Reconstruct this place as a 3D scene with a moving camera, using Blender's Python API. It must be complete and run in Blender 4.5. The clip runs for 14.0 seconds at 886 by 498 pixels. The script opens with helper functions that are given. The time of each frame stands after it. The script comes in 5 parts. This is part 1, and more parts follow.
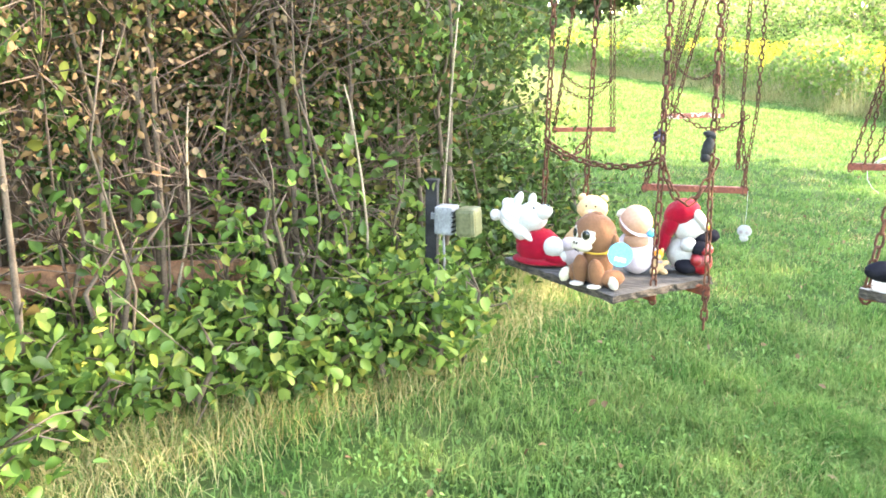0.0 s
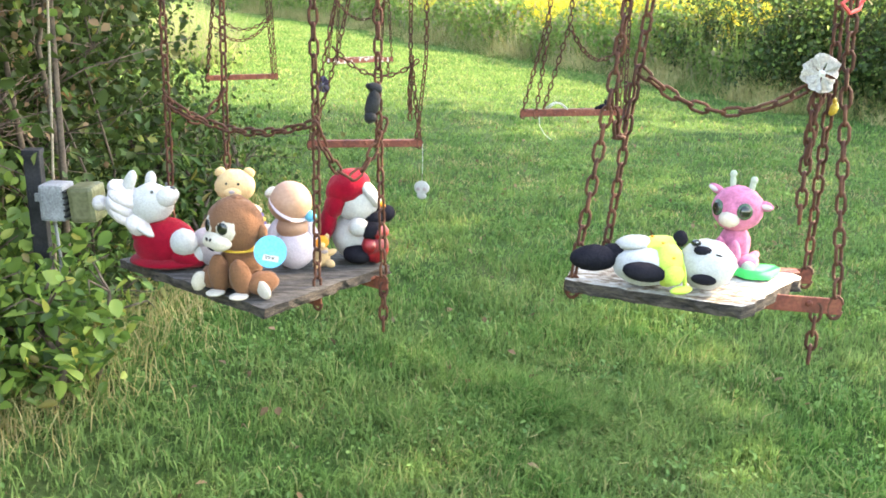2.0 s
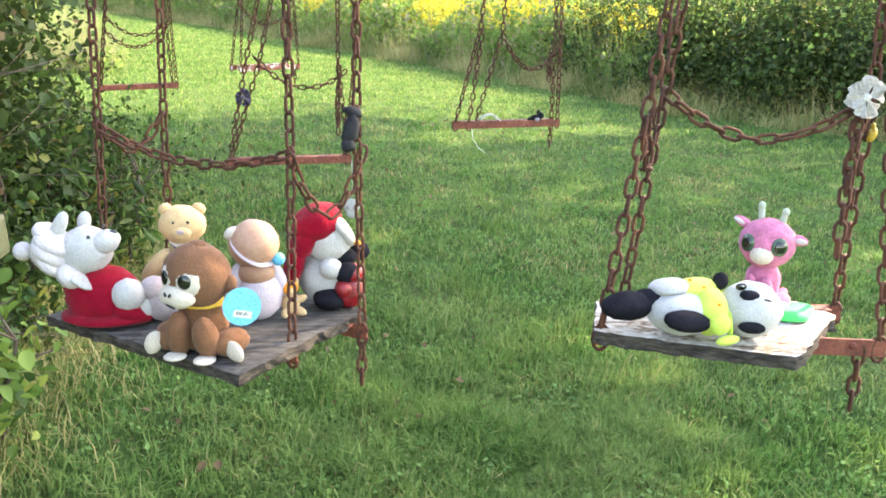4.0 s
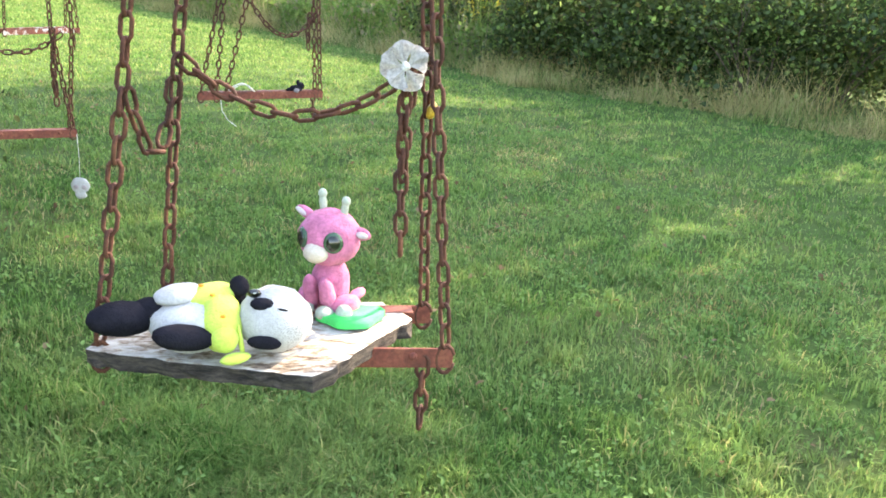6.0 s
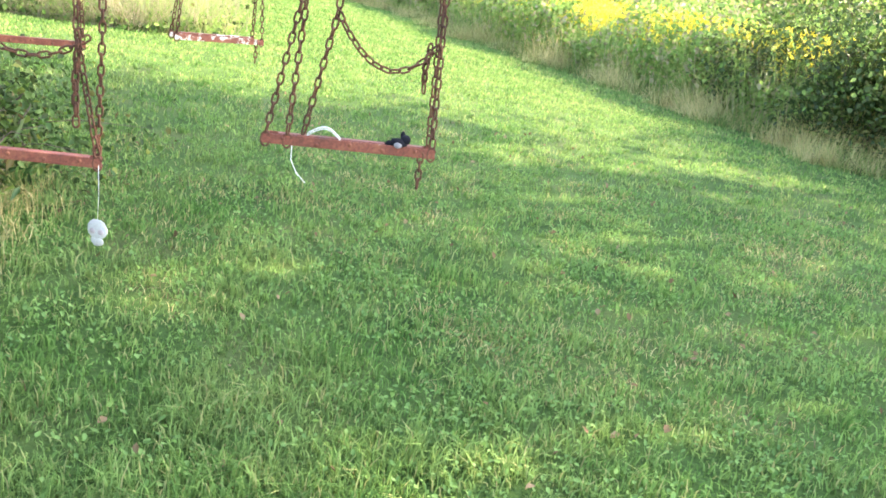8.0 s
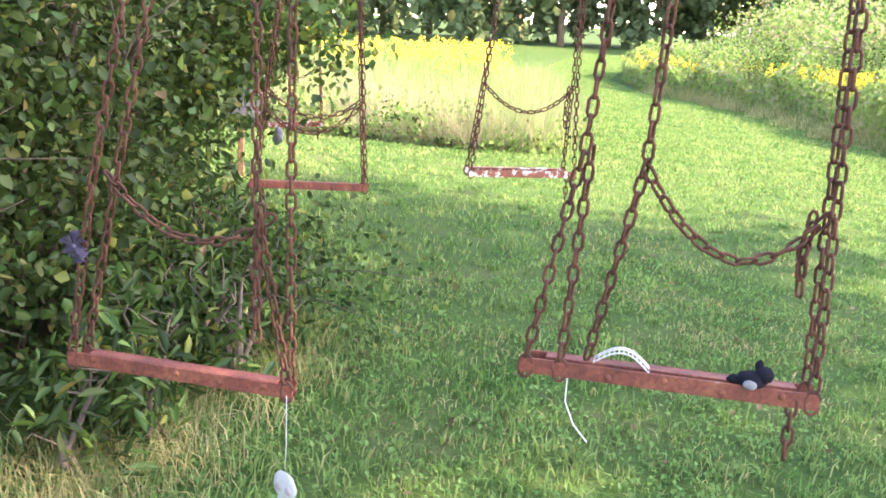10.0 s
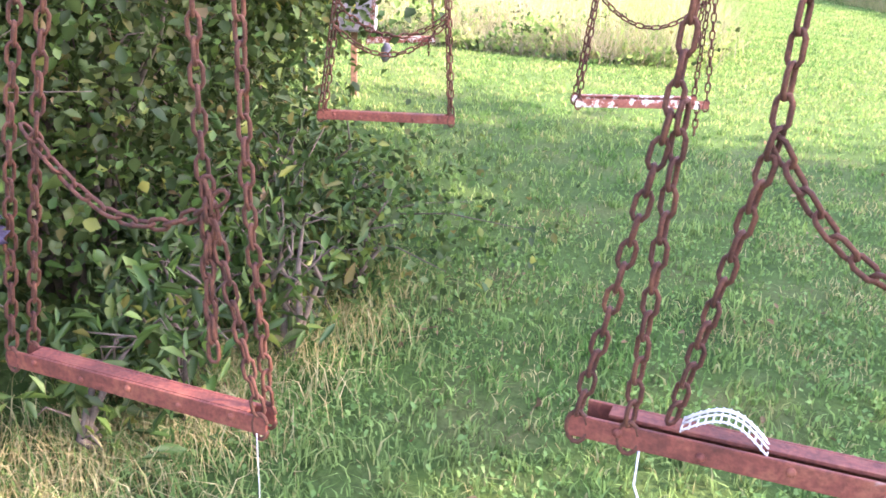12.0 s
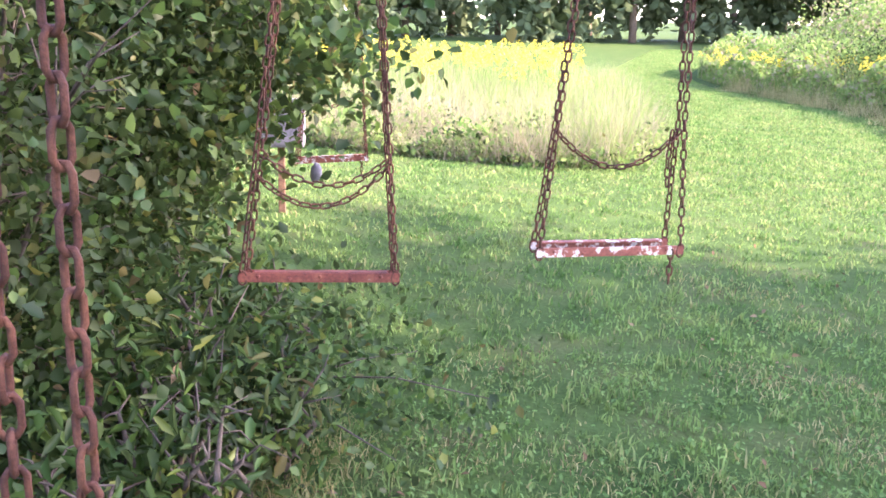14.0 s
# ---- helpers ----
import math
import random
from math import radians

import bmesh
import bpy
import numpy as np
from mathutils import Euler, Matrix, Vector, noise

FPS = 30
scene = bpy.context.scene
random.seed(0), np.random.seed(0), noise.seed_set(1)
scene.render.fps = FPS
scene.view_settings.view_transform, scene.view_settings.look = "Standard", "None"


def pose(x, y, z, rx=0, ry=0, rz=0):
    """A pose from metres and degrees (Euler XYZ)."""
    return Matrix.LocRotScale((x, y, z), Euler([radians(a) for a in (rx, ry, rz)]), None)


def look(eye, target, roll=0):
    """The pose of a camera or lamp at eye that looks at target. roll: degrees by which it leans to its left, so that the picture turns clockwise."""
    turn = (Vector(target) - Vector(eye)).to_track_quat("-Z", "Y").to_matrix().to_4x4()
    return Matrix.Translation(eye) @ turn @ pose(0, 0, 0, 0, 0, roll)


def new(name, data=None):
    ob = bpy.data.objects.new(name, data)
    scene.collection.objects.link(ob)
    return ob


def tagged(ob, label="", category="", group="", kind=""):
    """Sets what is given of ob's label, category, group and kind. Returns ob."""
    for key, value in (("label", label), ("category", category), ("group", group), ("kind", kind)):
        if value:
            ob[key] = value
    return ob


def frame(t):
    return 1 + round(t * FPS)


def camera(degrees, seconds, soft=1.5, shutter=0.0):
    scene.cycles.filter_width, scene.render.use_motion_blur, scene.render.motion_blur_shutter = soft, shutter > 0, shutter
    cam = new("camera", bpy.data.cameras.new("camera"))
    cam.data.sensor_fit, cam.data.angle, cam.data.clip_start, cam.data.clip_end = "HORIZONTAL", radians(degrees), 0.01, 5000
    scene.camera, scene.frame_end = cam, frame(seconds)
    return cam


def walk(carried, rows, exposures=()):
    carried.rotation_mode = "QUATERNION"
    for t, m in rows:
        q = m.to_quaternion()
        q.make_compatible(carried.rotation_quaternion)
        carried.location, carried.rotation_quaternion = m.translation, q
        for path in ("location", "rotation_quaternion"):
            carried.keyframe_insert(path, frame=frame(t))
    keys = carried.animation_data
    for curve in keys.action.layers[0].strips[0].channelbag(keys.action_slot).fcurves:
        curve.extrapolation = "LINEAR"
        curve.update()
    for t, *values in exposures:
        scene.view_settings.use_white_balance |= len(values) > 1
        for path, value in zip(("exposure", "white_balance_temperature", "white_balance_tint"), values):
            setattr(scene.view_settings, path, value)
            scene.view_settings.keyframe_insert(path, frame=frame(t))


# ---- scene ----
cam = camera(53.9, 14.0, soft=1.75)
PATH = [
    (0, look((0.281, -0.966, 1.548), (-0.438, 0.842, 1.082), 0.5)),
    (0.5, look((0.233, -0.831, 1.565), (-0.074, 1.089, 1.097), 0.8)),
    (1, look((0.173, -0.658, 1.537), (0.098, 1.273, 1.021), 2.3)),
    (1.5, look((0.217, -0.431, 1.519), (0.148, 1.494, 0.981), 2.0)),
    (2, look((0.243, -0.297, 1.507), (0.226, 1.619, 0.933), 1.6)),
    (2.5, look((0.139, -0.155, 1.504), (0.29, 1.755, 0.931), 2.0)),
    (2.7, look((0.111, -0.124, 1.528), (0.306, 1.786, 0.968), 1.8)),
    (4.8, look((0.01, -0.029, 1.506), (0.315, 1.864, 0.937), 2.9)),
    (5, look((0.061, -0.024, 1.503), (0.433, 1.854, 0.926), 3.1)),
    (5.5, look((0.34, 0.038, 1.494), (0.797, 1.893, 0.903), 3.3)),
    (6, look((0.669, 0.114, 1.512), (1.155, 1.954, 0.899), 3.5)),
    (6.5, look((0.963, 0.299, 1.462), (1.472, 2.118, 0.805), 5.7)),
    (7, look((1.184, 0.608, 1.48), (1.475, 2.482, 0.844), 6.7)),
    (7.5, look((1.398, 0.922, 1.492), (1.324, 2.822, 0.873), 6.9)),
    (8, look((1.438, 1.298, 1.5), (1.28, 3.202, 0.907), 8.1)),
    (8.5, look((1.377, 1.625, 1.562), (1.163, 3.535, 1.009), 7.8)),
    (9, look((1.353, 1.887, 1.541), (0.801, 3.752, 1.076), 7.2)),
    (9.2, look((1.332, 2.011, 1.539), (0.621, 3.828, 1.101), 6.8)),
    (11.3, look((1.109, 2.956, 1.531), (0.031, 4.536, 0.947), 0.9)),
    (11.5, look((1.116, 2.993, 1.524), (-0.019, 4.52, 0.907), 0.7)),
    (12, look((1.072, 3.088, 1.533), (-0.082, 4.585, 0.879), 2.3)),
    (12.5, look((0.904, 3.212, 1.556), (-0.231, 4.743, 0.947), 3.9)),
    (13, look((0.772, 3.335, 1.606), (-0.344, 4.918, 1.108), 2.5)),
    (13.5, look((0.7, 3.429, 1.642), (-0.352, 5.067, 1.184), 1.7)),
    (14, look((0.708, 3.48, 1.663), (-0.36, 5.11, 1.21), 1.5)),
]
walk(cam, PATH, [(0, 4.33, 8100, 13), (0.5, 3.84, 8200, 12), (1.5, 3.68, 8200, 13), (6.5, 3.45, 7800, 16), (7.5, 3.88, 7700, 15), (9.0, 3.80, 7600, 17), (11.5, 3.60, 6900, 38), (12.0, 3.90, 6800, 39), (13.0, 3.72, 6700, 40), (14.0, 3.62, 6500, 42)])

# ---- world, sun ----
SUN_ELEV, SUN_ROT = radians(32), radians(62)
world = bpy.data.worlds.new("sky")
world.use_nodes = True
scene.world = world
wn = world.node_tree
sky = wn.nodes.new("ShaderNodeTexSky")
sky.sky_type, sky.sun_disc = "NISHITA", False
sky.sun_elevation, sky.sun_rotation = SUN_ELEV, SUN_ROT
wn.nodes["Background"].inputs["Strength"].default_value = 0.15
wn.links.new(sky.outputs[0], wn.nodes["Background"].inputs["Color"])
sun_data = bpy.data.lights.new("sun", "SUN")
sun_data.energy, sun_data.angle, sun_data.color = 3.1, radians(0.55), (1.0, 0.92, 0.78)
to_sun = Vector((math.sin(SUN_ROT) * math.cos(SUN_ELEV), math.cos(SUN_ROT) * math.cos(SUN_ELEV), math.sin(SUN_ELEV)))
sun = new("sun", sun_data)
sun.matrix_world = look(to_sun * 60, (0, 0, 0))


# ---- materials ----
def material(name):
    m = bpy.data.materials.new(name)
    m.use_nodes = True
    nt = m.node_tree
    return m, nt, nt.nodes["Principled BSDF"]


def mix_ramp(nt, fac, stops):
    r = nt.nodes.new("ShaderNodeValToRGB")
    el = r.color_ramp.elements
    while len(el) < len(stops):
        el.new(0.5)
    for e, (p, c) in zip(el, stops):
        e.position, e.color = p, (*c, 1)
    nt.links.new(fac, r.inputs[0])
    return r.outputs[0]


def noise_fac(nt, scale, detail=4.0, rough=0.6, stretch=None):
    tc = nt.nodes.new("ShaderNodeTexCoord")
    n = nt.nodes.new("ShaderNodeTexNoise")
    n.inputs["Scale"].default_value, n.inputs["Detail"].default_value, n.inputs["Roughness"].default_value = scale, detail, rough
    src = tc.outputs["Object"]
    if stretch:
        mp = nt.nodes.new("ShaderNodeMapping")
        mp.inputs["Scale"].default_value = stretch
        nt.links.new(src, mp.inputs[0])
        src = mp.outputs[0]
    nt.links.new(src, n.inputs["Vector"])
    return n.outputs["Fac"]


def blend(nt, a, b, fac):
    m = nt.nodes.new("ShaderNodeMix")
    m.data_type = "RGBA"
    nt.links.new(a, m.inputs["A"])
    nt.links.new(b, m.inputs["B"])
    if isinstance(fac, float):
        m.inputs["Factor"].default_value = fac
    else:
        nt.links.new(fac, m.inputs["Factor"])
    return m.outputs["Result"]


def bump(nt, p, fac, strength, dist):
    b = nt.nodes.new("ShaderNodeBump")
    b.inputs["Strength"].default_value, b.inputs["Distance"].default_value = strength, dist
    nt.links.new(fac, b.inputs["Height"])
    nt.links.new(b.outputs[0], p.inputs["Normal"])


def surface(name, stops, scale, rough=0.8, stretch=None, fine=None, metal=0.0, bump_s=0.4, bump_d=0.003, spec=0.3, low=0.62, sheen=0.0):
    m, nt, p = material(name)
    fac = noise_fac(nt, scale, 5.0, 0.65, stretch)
    col = mix_ramp(nt, fac, stops)
    f2 = noise_fac(nt, fine or scale * 9, 3.0, 0.6, stretch)
    dark = mix_ramp(nt, f2, [(0.3, (low, low, low)), (0.65, (1.08, 1.08, 1.08))])
    mul = nt.nodes.new("ShaderNodeMix")
    mul.data_type, mul.blend_type = "RGBA", "MULTIPLY"
    mul.inputs["Factor"].default_value = 1.0
    nt.links.new(col, mul.inputs["A"])
    nt.links.new(dark, mul.inputs["B"])
    nt.links.new(mul.outputs["Result"], p.inputs["Base Color"])
    p.inputs["Roughness"].default_value, p.inputs["Metallic"].default_value = rough, metal
    p.inputs["Specular IOR Level"].default_value = spec
    p.inputs["Sheen Weight"].default_value = sheen
    bump(nt, p, f2, bump_s, bump_d)
    return m


def leafy(name, stops, translucent=0.4, patch=0.8, patch_amount=0.35, gloss=0.0):
    """Thin leaves: each island takes its own tone, with broad patches laid over it."""
    m, nt, p = material(name)
    geo = nt.nodes.new("ShaderNodeNewGeometry")
    col = mix_ramp(nt, geo.outputs["Random Per Island"], stops)
    broad = mix_ramp(nt, noise_fac(nt, patch, 3.0), [(0.35, stops[0][1]), (0.65, stops[-1][1])])
    col = blend(nt, col, broad, patch_amount)
    d, t, mx = nt.nodes.new("ShaderNodeBsdfDiffuse"), nt.nodes.new("ShaderNodeBsdfTranslucent"), nt.nodes.new("ShaderNodeMixShader")
    nt.links.new(col, d.inputs[0])
    nt.links.new(col, t.inputs[0])
    mx.inputs[0].default_value = translucent
    nt.links.new(d.outputs[0], mx.inputs[1])
    nt.links.new(t.outputs[0], mx.inputs[2])
    out = mx.outputs[0]
    if gloss:
        g, m2 = nt.nodes.new("ShaderNodeBsdfGlossy"), nt.nodes.new("ShaderNodeMixShader")
        g.inputs["Roughness"].default_value = 0.45
        m2.inputs[0].default_value = gloss
        nt.links.new(out, m2.inputs[1])
        nt.links.new(g.outputs[0], m2.inputs[2])
        out = m2.outputs[0]
    nt.links.new(out, nt.nodes["Material Output"].inputs["Surface"])
    return m


M_GROUND = surface("lawn_soil", [(0.3, (0.028, 0.058, 0.014)), (0.5, (0.048, 0.088, 0.022)), (0.75, (0.085, 0.095, 0.035))], 1.3, 0.95, fine=40, bump_s=0.8, bump_d=0.02, spec=0.05)
M_GRASS = leafy("mown_grass", [(0.0, (0.036, 0.090, 0.022)), (0.4, (0.095, 0.200, 0.049)), (0.85, (0.178, 0.308, 0.084)), (0.975, (0.30, 0.285, 0.125))], 0.35, 1.4, 0.25)
M_BRIGHTVINE = leafy("bright_vine_leaves", [(0.0, (0.060, 0.145, 0.030)), (0.5, (0.111, 0.221, 0.043)), (0.9, (0.204, 0.306, 0.068)), (1.0, (0.357, 0.340, 0.076))], 0.4, 1.5, 0.2, 0.02)
M_CLOVER = leafy("clover_leaves", [(0.0, (0.065, 0.145, 0.036)), (1.0, (0.17, 0.285, 0.075))], 0.35, gloss=0.015)
M_STRAW = leafy("dry_straw_grass", [(0.0, (0.246, 0.213, 0.078)), (0.6, (0.426, 0.347, 0.157)), (1.0, (0.515, 0.448, 0.235))], 0.3)
M_MEADOW = leafy("meadow_grass", [(0.0, (0.12, 0.14, 0.06)), (0.5, (0.23, 0.21, 0.12)), (1.0, (0.35, 0.30, 0.205))], 0.3, 0.9, 0.35)
M_WEED = leafy("weed_leaves", [(0.0, (0.07, 0.15, 0.035)), (0.6, (0.16, 0.26, 0.07)), (1.0, (0.27, 0.34, 0.11))], 0.4, 0.4)
M_GOLD = leafy("goldenrod_plumes", [(0.0, (0.46, 0.38, 0.03)), (0.6, (0.66, 0.55, 0.05)), (1.0, (0.60, 0.56, 0.14))], 0.35)
M_VINE = leafy("vine_leaves", [(0.0, (0.030, 0.081, 0.019)), (0.45, (0.055, 0.129, 0.026)), (0.85, (0.111, 0.199, 0.037)), (0.96, (0.244, 0.244, 0.044)), (0.995, (0.16, 0.10, 0.045))], 0.4, 0.7, 0.2, 0.02)
# shrub green taken much darker, so the colour carries the hedge's inner shade
M_SHRUB = leafy("shade_darkened_shrub_leaves", [(0.0, (0.015, 0.036, 0.011)), (0.5, (0.030, 0.060, 0.015)), (0.9, (0.054, 0.090, 0.021)), (1.0, (0.132, 0.120, 0.036))], 0.3, 0.7, 0.2, 0.015)
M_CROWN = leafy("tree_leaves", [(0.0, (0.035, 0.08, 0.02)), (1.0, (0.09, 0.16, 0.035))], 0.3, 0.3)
# tree green lightened and greyed: distance haze mixed into the leaf colour
M_FAR = leafy("haze_paled_leaves", [(0.0, (0.08, 0.12, 0.06)), (1.0, (0.17, 0.21, 0.10))], 0.3, 0.05)
M_DEADLEAF = leafy("dead_leaves", [(0.0, (0.080, 0.050, 0.028)), (0.6, (0.155, 0.105, 0.060)), (0.95, (0.24, 0.185, 0.115)), (1.0, (0.25, 0.16, 0.085))], 0.15)
M_TWIG = surface("grey_brown_twigs", [(0.3, (0.06, 0.045, 0.035)), (0.7, (0.15, 0.115, 0.085))], 14, 0.9)
M_BROWNTWIG = surface("pinkish_brown_twigs", [(0.3, (0.08, 0.055, 0.045)), (0.7, (0.18, 0.13, 0.105))], 14, 0.9)
M_PALESTEM = surface("dry_pale_stem", [(0.3, (0.20, 0.16, 0.11)), (0.7, (0.38, 0.32, 0.24))], 14, 0.9)
M_BARK = surface("bark", [(0.3, (0.10, 0.07, 0.05)), (0.7, (0.24, 0.17, 0.12))], 9, 0.95, (1, 1, 0.25), bump_s=0.8, bump_d=0.01)
M_RUST = surface("rusted_chain_iron", [(0.28, (0.037, 0.015, 0.010)), (0.5, (0.082, 0.030, 0.017)), (0.72, (0.134, 0.052, 0.025))], 22, 0.85, fine=260, bump_s=0.6, bump_d=0.002)
M_RUSTRED = surface("rusted_red_painted_iron", [(0.28, (0.075, 0.024, 0.015)), (0.5, (0.163, 0.044, 0.027)), (0.68, (0.224, 0.075, 0.041)), (0.8, (0.374, 0.272, 0.224))], 16, 0.75, fine=120, bump_s=0.5, bump_d=0.002)
M_PEEL = surface("peeling_white_paint_on_iron", [(0.36, (0.20, 0.055, 0.035)), (0.53, (0.28, 0.09, 0.055)), (0.57, (0.60, 0.50, 0.43)), (0.8, (0.75, 0.68, 0.62))], 24, 0.7, fine=130, bump_s=0.5, bump_d=0.002)
M_GREYWOOD = surface("weathered_grey_plywood", [(0.3, (0.020, 0.018, 0.016)), (0.5, (0.065, 0.060, 0.055)), (0.68, (0.13, 0.125, 0.115)), (0.76, (0.30, 0.29, 0.27))], 18, 0.9, (1.0, 4, 4), fine=90, bump_s=0.8, bump_d=0.004)
M_WHITEWOOD = surface("peeling_white_painted_plywood", [(0.34, (0.09, 0.06, 0.04)), (0.43, (0.27, 0.21, 0.15)), (0.50, (0.43, 0.40, 0.35)), (0.7, (0.50, 0.475, 0.43))], 34, 0.85, (0.774, 1.704, 1.704), fine=70, bump_s=1.0, bump_d=0.003)
M_RAWEDGE = surface("splintered_board_edge", [(0.35, (0.02, 0.017, 0.015)), (0.75, (0.15, 0.12, 0.095))], 30, 0.95, (1, 1, 5), bump_s=1.0, bump_d=0.004)


def plush(name, c, var=0.78, scale=30):
    return surface(name, [(0.3, tuple(v * var for v in c)), (0.7, c)], scale, 0.95, fine=230, bump_s=0.6, bump_d=0.003, spec=0.08, low=0.90, sheen=0.08)


P_WHITE = plush("white_plush", (0.43, 0.415, 0.39), 0.84)
P_CREAM = plush("cream_plush", (0.520, 0.448, 0.361), 0.88)
P_ROSE = plush("pale_pink_fleece", (0.499, 0.446, 0.433), 0.88)
P_RED = plush("red_felt", (0.25, 0.004, 0.016), 0.7)
P_REDSH = surface("shiny_red_fabric", [(0.3, (0.10, 0.002, 0.005)), (0.7, (0.36, 0.006, 0.015))], 60, 0.35, spec=0.6)
P_BROWN = plush("brown_plush", (0.185, 0.085, 0.044), 0.7, 18)
P_TAN = plush("honey_tan_plush", (0.567, 0.381, 0.194), 0.82)
P_PINK = plush("mottled_pink_plush", (0.62, 0.19, 0.31), 0.5, 60)
P_MINT = plush("pale_grey_green_plush", (0.37, 0.42, 0.33), 0.85)
P_BLACK = surface("black_plush", [(0.3, (0.008, 0.008, 0.011)), (0.7, (0.017, 0.016, 0.021))], 30, 0.95, fine=230, bump_s=0.6, spec=0.05, low=0.84)
P_LIME = plush("lime_dotted_fabric", (0.496, 0.624, 0.104), 0.85)
P_GREY = plush("mauve_grey_plush", (0.36, 0.29, 0.29), 0.8)
P_LILAC = plush("pale_lilac_cloth", (0.528, 0.448, 0.480), 0.85)
P_SKIN = surface("sun_faded_vinyl", [(0.3, (0.340, 0.184, 0.116)), (0.7, (0.422, 0.245, 0.163))], 12, 0.5, bump_s=0.05, low=0.9)
P_ORANGE = plush("orange_felt", (0.80, 0.28, 0.03))
P_YELLOW = plush("mustard_ribbon", (0.62, 0.38, 0.05))
P_BLUE = surface("sky_blue_card", [(0.3, (0.080, 0.400, 0.576)), (0.7, (0.104, 0.464, 0.640))], 20, 0.5, bump_s=0.05)
P_NAVY = plush("navy_knit", (0.09, 0.07, 0.22))
P_GREEN = plush("bright_green_felt", (0.03, 0.55, 0.13), 0.8)
P_EYE = surface("glossy_black_eye", [(0.3, (0.008, 0.008, 0.008)), (0.7, (0.015, 0.02, 0.012))], 20, 0.12, bump_s=0.0, spec=0.6)
P_EYEGREEN = surface("green_eye_rim", [(0.3, (0.024, 0.064, 0.032)), (0.7, (0.048, 0.096, 0.048))], 30, 0.2, bump_s=0.0, spec=0.6)
M_BLACKMETAL = surface("black_weathered_post", [(0.3, (0.007, 0.007, 0.008)), (0.7, (0.030, 0.030, 0.033))], 20, 0.8)
M_GREYPLASTIC = surface("grey_cast_housing", [(0.3, (0.175, 0.182, 0.189)), (0.7, (0.294, 0.301, 0.308))], 15, 0.6)
M_AMBER = surface("yellowed_plastic_lens", [(0.3, (0.12, 0.12, 0.062)), (0.7, (0.165, 0.165, 0.095))], 6, 0.35, bump_s=0.05)
M_CLOTHWHITE = surface("off_white_cloth", [(0.3, (0.50, 0.48, 0.44)), (0.7, (0.66, 0.64, 0.60))], 25, 0.9)
M_CLOTHPURPLE = surface("dusty_purple_cloth", [(0.3, (0.066, 0.048, 0.090)), (0.7, (0.156, 0.132, 0.192))], 25, 0.9)
M_REDPLASTIC = surface("coral_red_ribbon", [(0.3, (0.65, 0.06, 0.05)), (0.7, (0.80, 0.12, 0.10))], 25, 0.6)
M_GOLDTOY = surface("brass_yellow_plastic", [(0.3, (0.350, 0.210, 0.021)), (0.7, (0.504, 0.336, 0.042))], 25, 0.4)
M_PALE = surface("sun_bleached_metal", [(0.3, (0.164, 0.148, 0.156)), (0.7, (0.234, 0.215, 0.222))], 4, 0.6)
M_FARM = surface("pale_timber", [(0.3, (0.50, 0.44, 0.38)), (0.7, (0.66, 0.58, 0.50))], 3, 0.8)
M_BOARD = surface("old_brown_boards", [(0.3, (0.10, 0.05, 0.03)), (0.7, (0.26, 0.15, 0.09))], 6, 0.9, (1, 5, 5))


# ---- building helpers ----
def mesh_from(name, bm, mats, smooth=True):
    me = bpy.data.meshes.new(name)
    bm.to_mesh(me)
    bm.free()
    for m in mats if isinstance(mats, (list, tuple)) else [mats]:
        me.materials.append(m)
    if smooth:
        me.polygons.foreach_set("use_smooth", [True] * len(me.polygons))
    return me


def part(name, bm, mats, parent, label="", smooth=True):
    ob = new(name, mesh_from(name, bm, mats, smooth))
    ob.parent = parent
    if label:
        ob["label"] = label
    return ob


def single(name, bm, mats, label, category, smooth=True, group="", kind=""):
    return tagged(new(name, mesh_from(name, bm, mats, smooth)), label, category, group, kind)


def root(name, place, label, category, group=""):
    ob = new(name)
    ob.location = place
    ob.empty_display_size = 0.05
    return tagged(ob, label, category, group)


def from_arrays(name, verts, faces, mats, index=None):
    """Mesh from an (n, 3) array of corners and an (m, k) array of faces."""
    me = bpy.data.meshes.new(name)
    n, k = faces.shape
    me.vertices.add(len(verts))
    me.vertices.foreach_set("co", np.ascontiguousarray(verts, np.float32).ravel())
    me.loops.add(n * k)
    me.loops.foreach_set("vertex_index", np.ascontiguousarray(faces, np.int32).ravel())
    me.polygons.add(n)
    me.polygons.foreach_set("loop_start", np.arange(0, n * k, k, dtype=np.int32))
    for m in mats if isinstance(mats, (list, tuple)) else [mats]:
        me.materials.append(m)
    if index is not None:
        me.polygons.foreach_set("material_index", np.ascontiguousarray(index, np.int32))
    me.update(calc_edges=True)
    return me


def tube(bm, pts, radii, sides=6, mat=0, caps=True):
    """A tapered tube along points."""
    pts = [Vector(p) for p in pts]
    rings = []
    for i, p in enumerate(pts):
        d = (pts[min(i + 1, len(pts) - 1)] - pts[max(i - 1, 0)]).normalized()
        a = d.orthogonal().normalized() if i == 0 else (last - d * last.dot(d)).normalized()
        last = a
        b = d.cross(a)
        r = radii[i] if isinstance(radii, (list, tuple)) else radii
        rings.append([bm.verts.new(p + (a * math.cos(2 * math.pi * k / sides) + b * math.sin(2 * math.pi * k / sides)) * r) for k in range(sides)])
    for r0, r1 in zip(rings, rings[1:]):
        for k in range(sides):
            f = bm.faces.new((r0[k], r0[(k + 1) % sides], r1[(k + 1) % sides], r1[k]))
            f.material_index = mat
    if caps:
        bm.faces.new(rings[0][::-1]).material_index = mat
        bm.faces.new(rings[-1]).material_index = mat


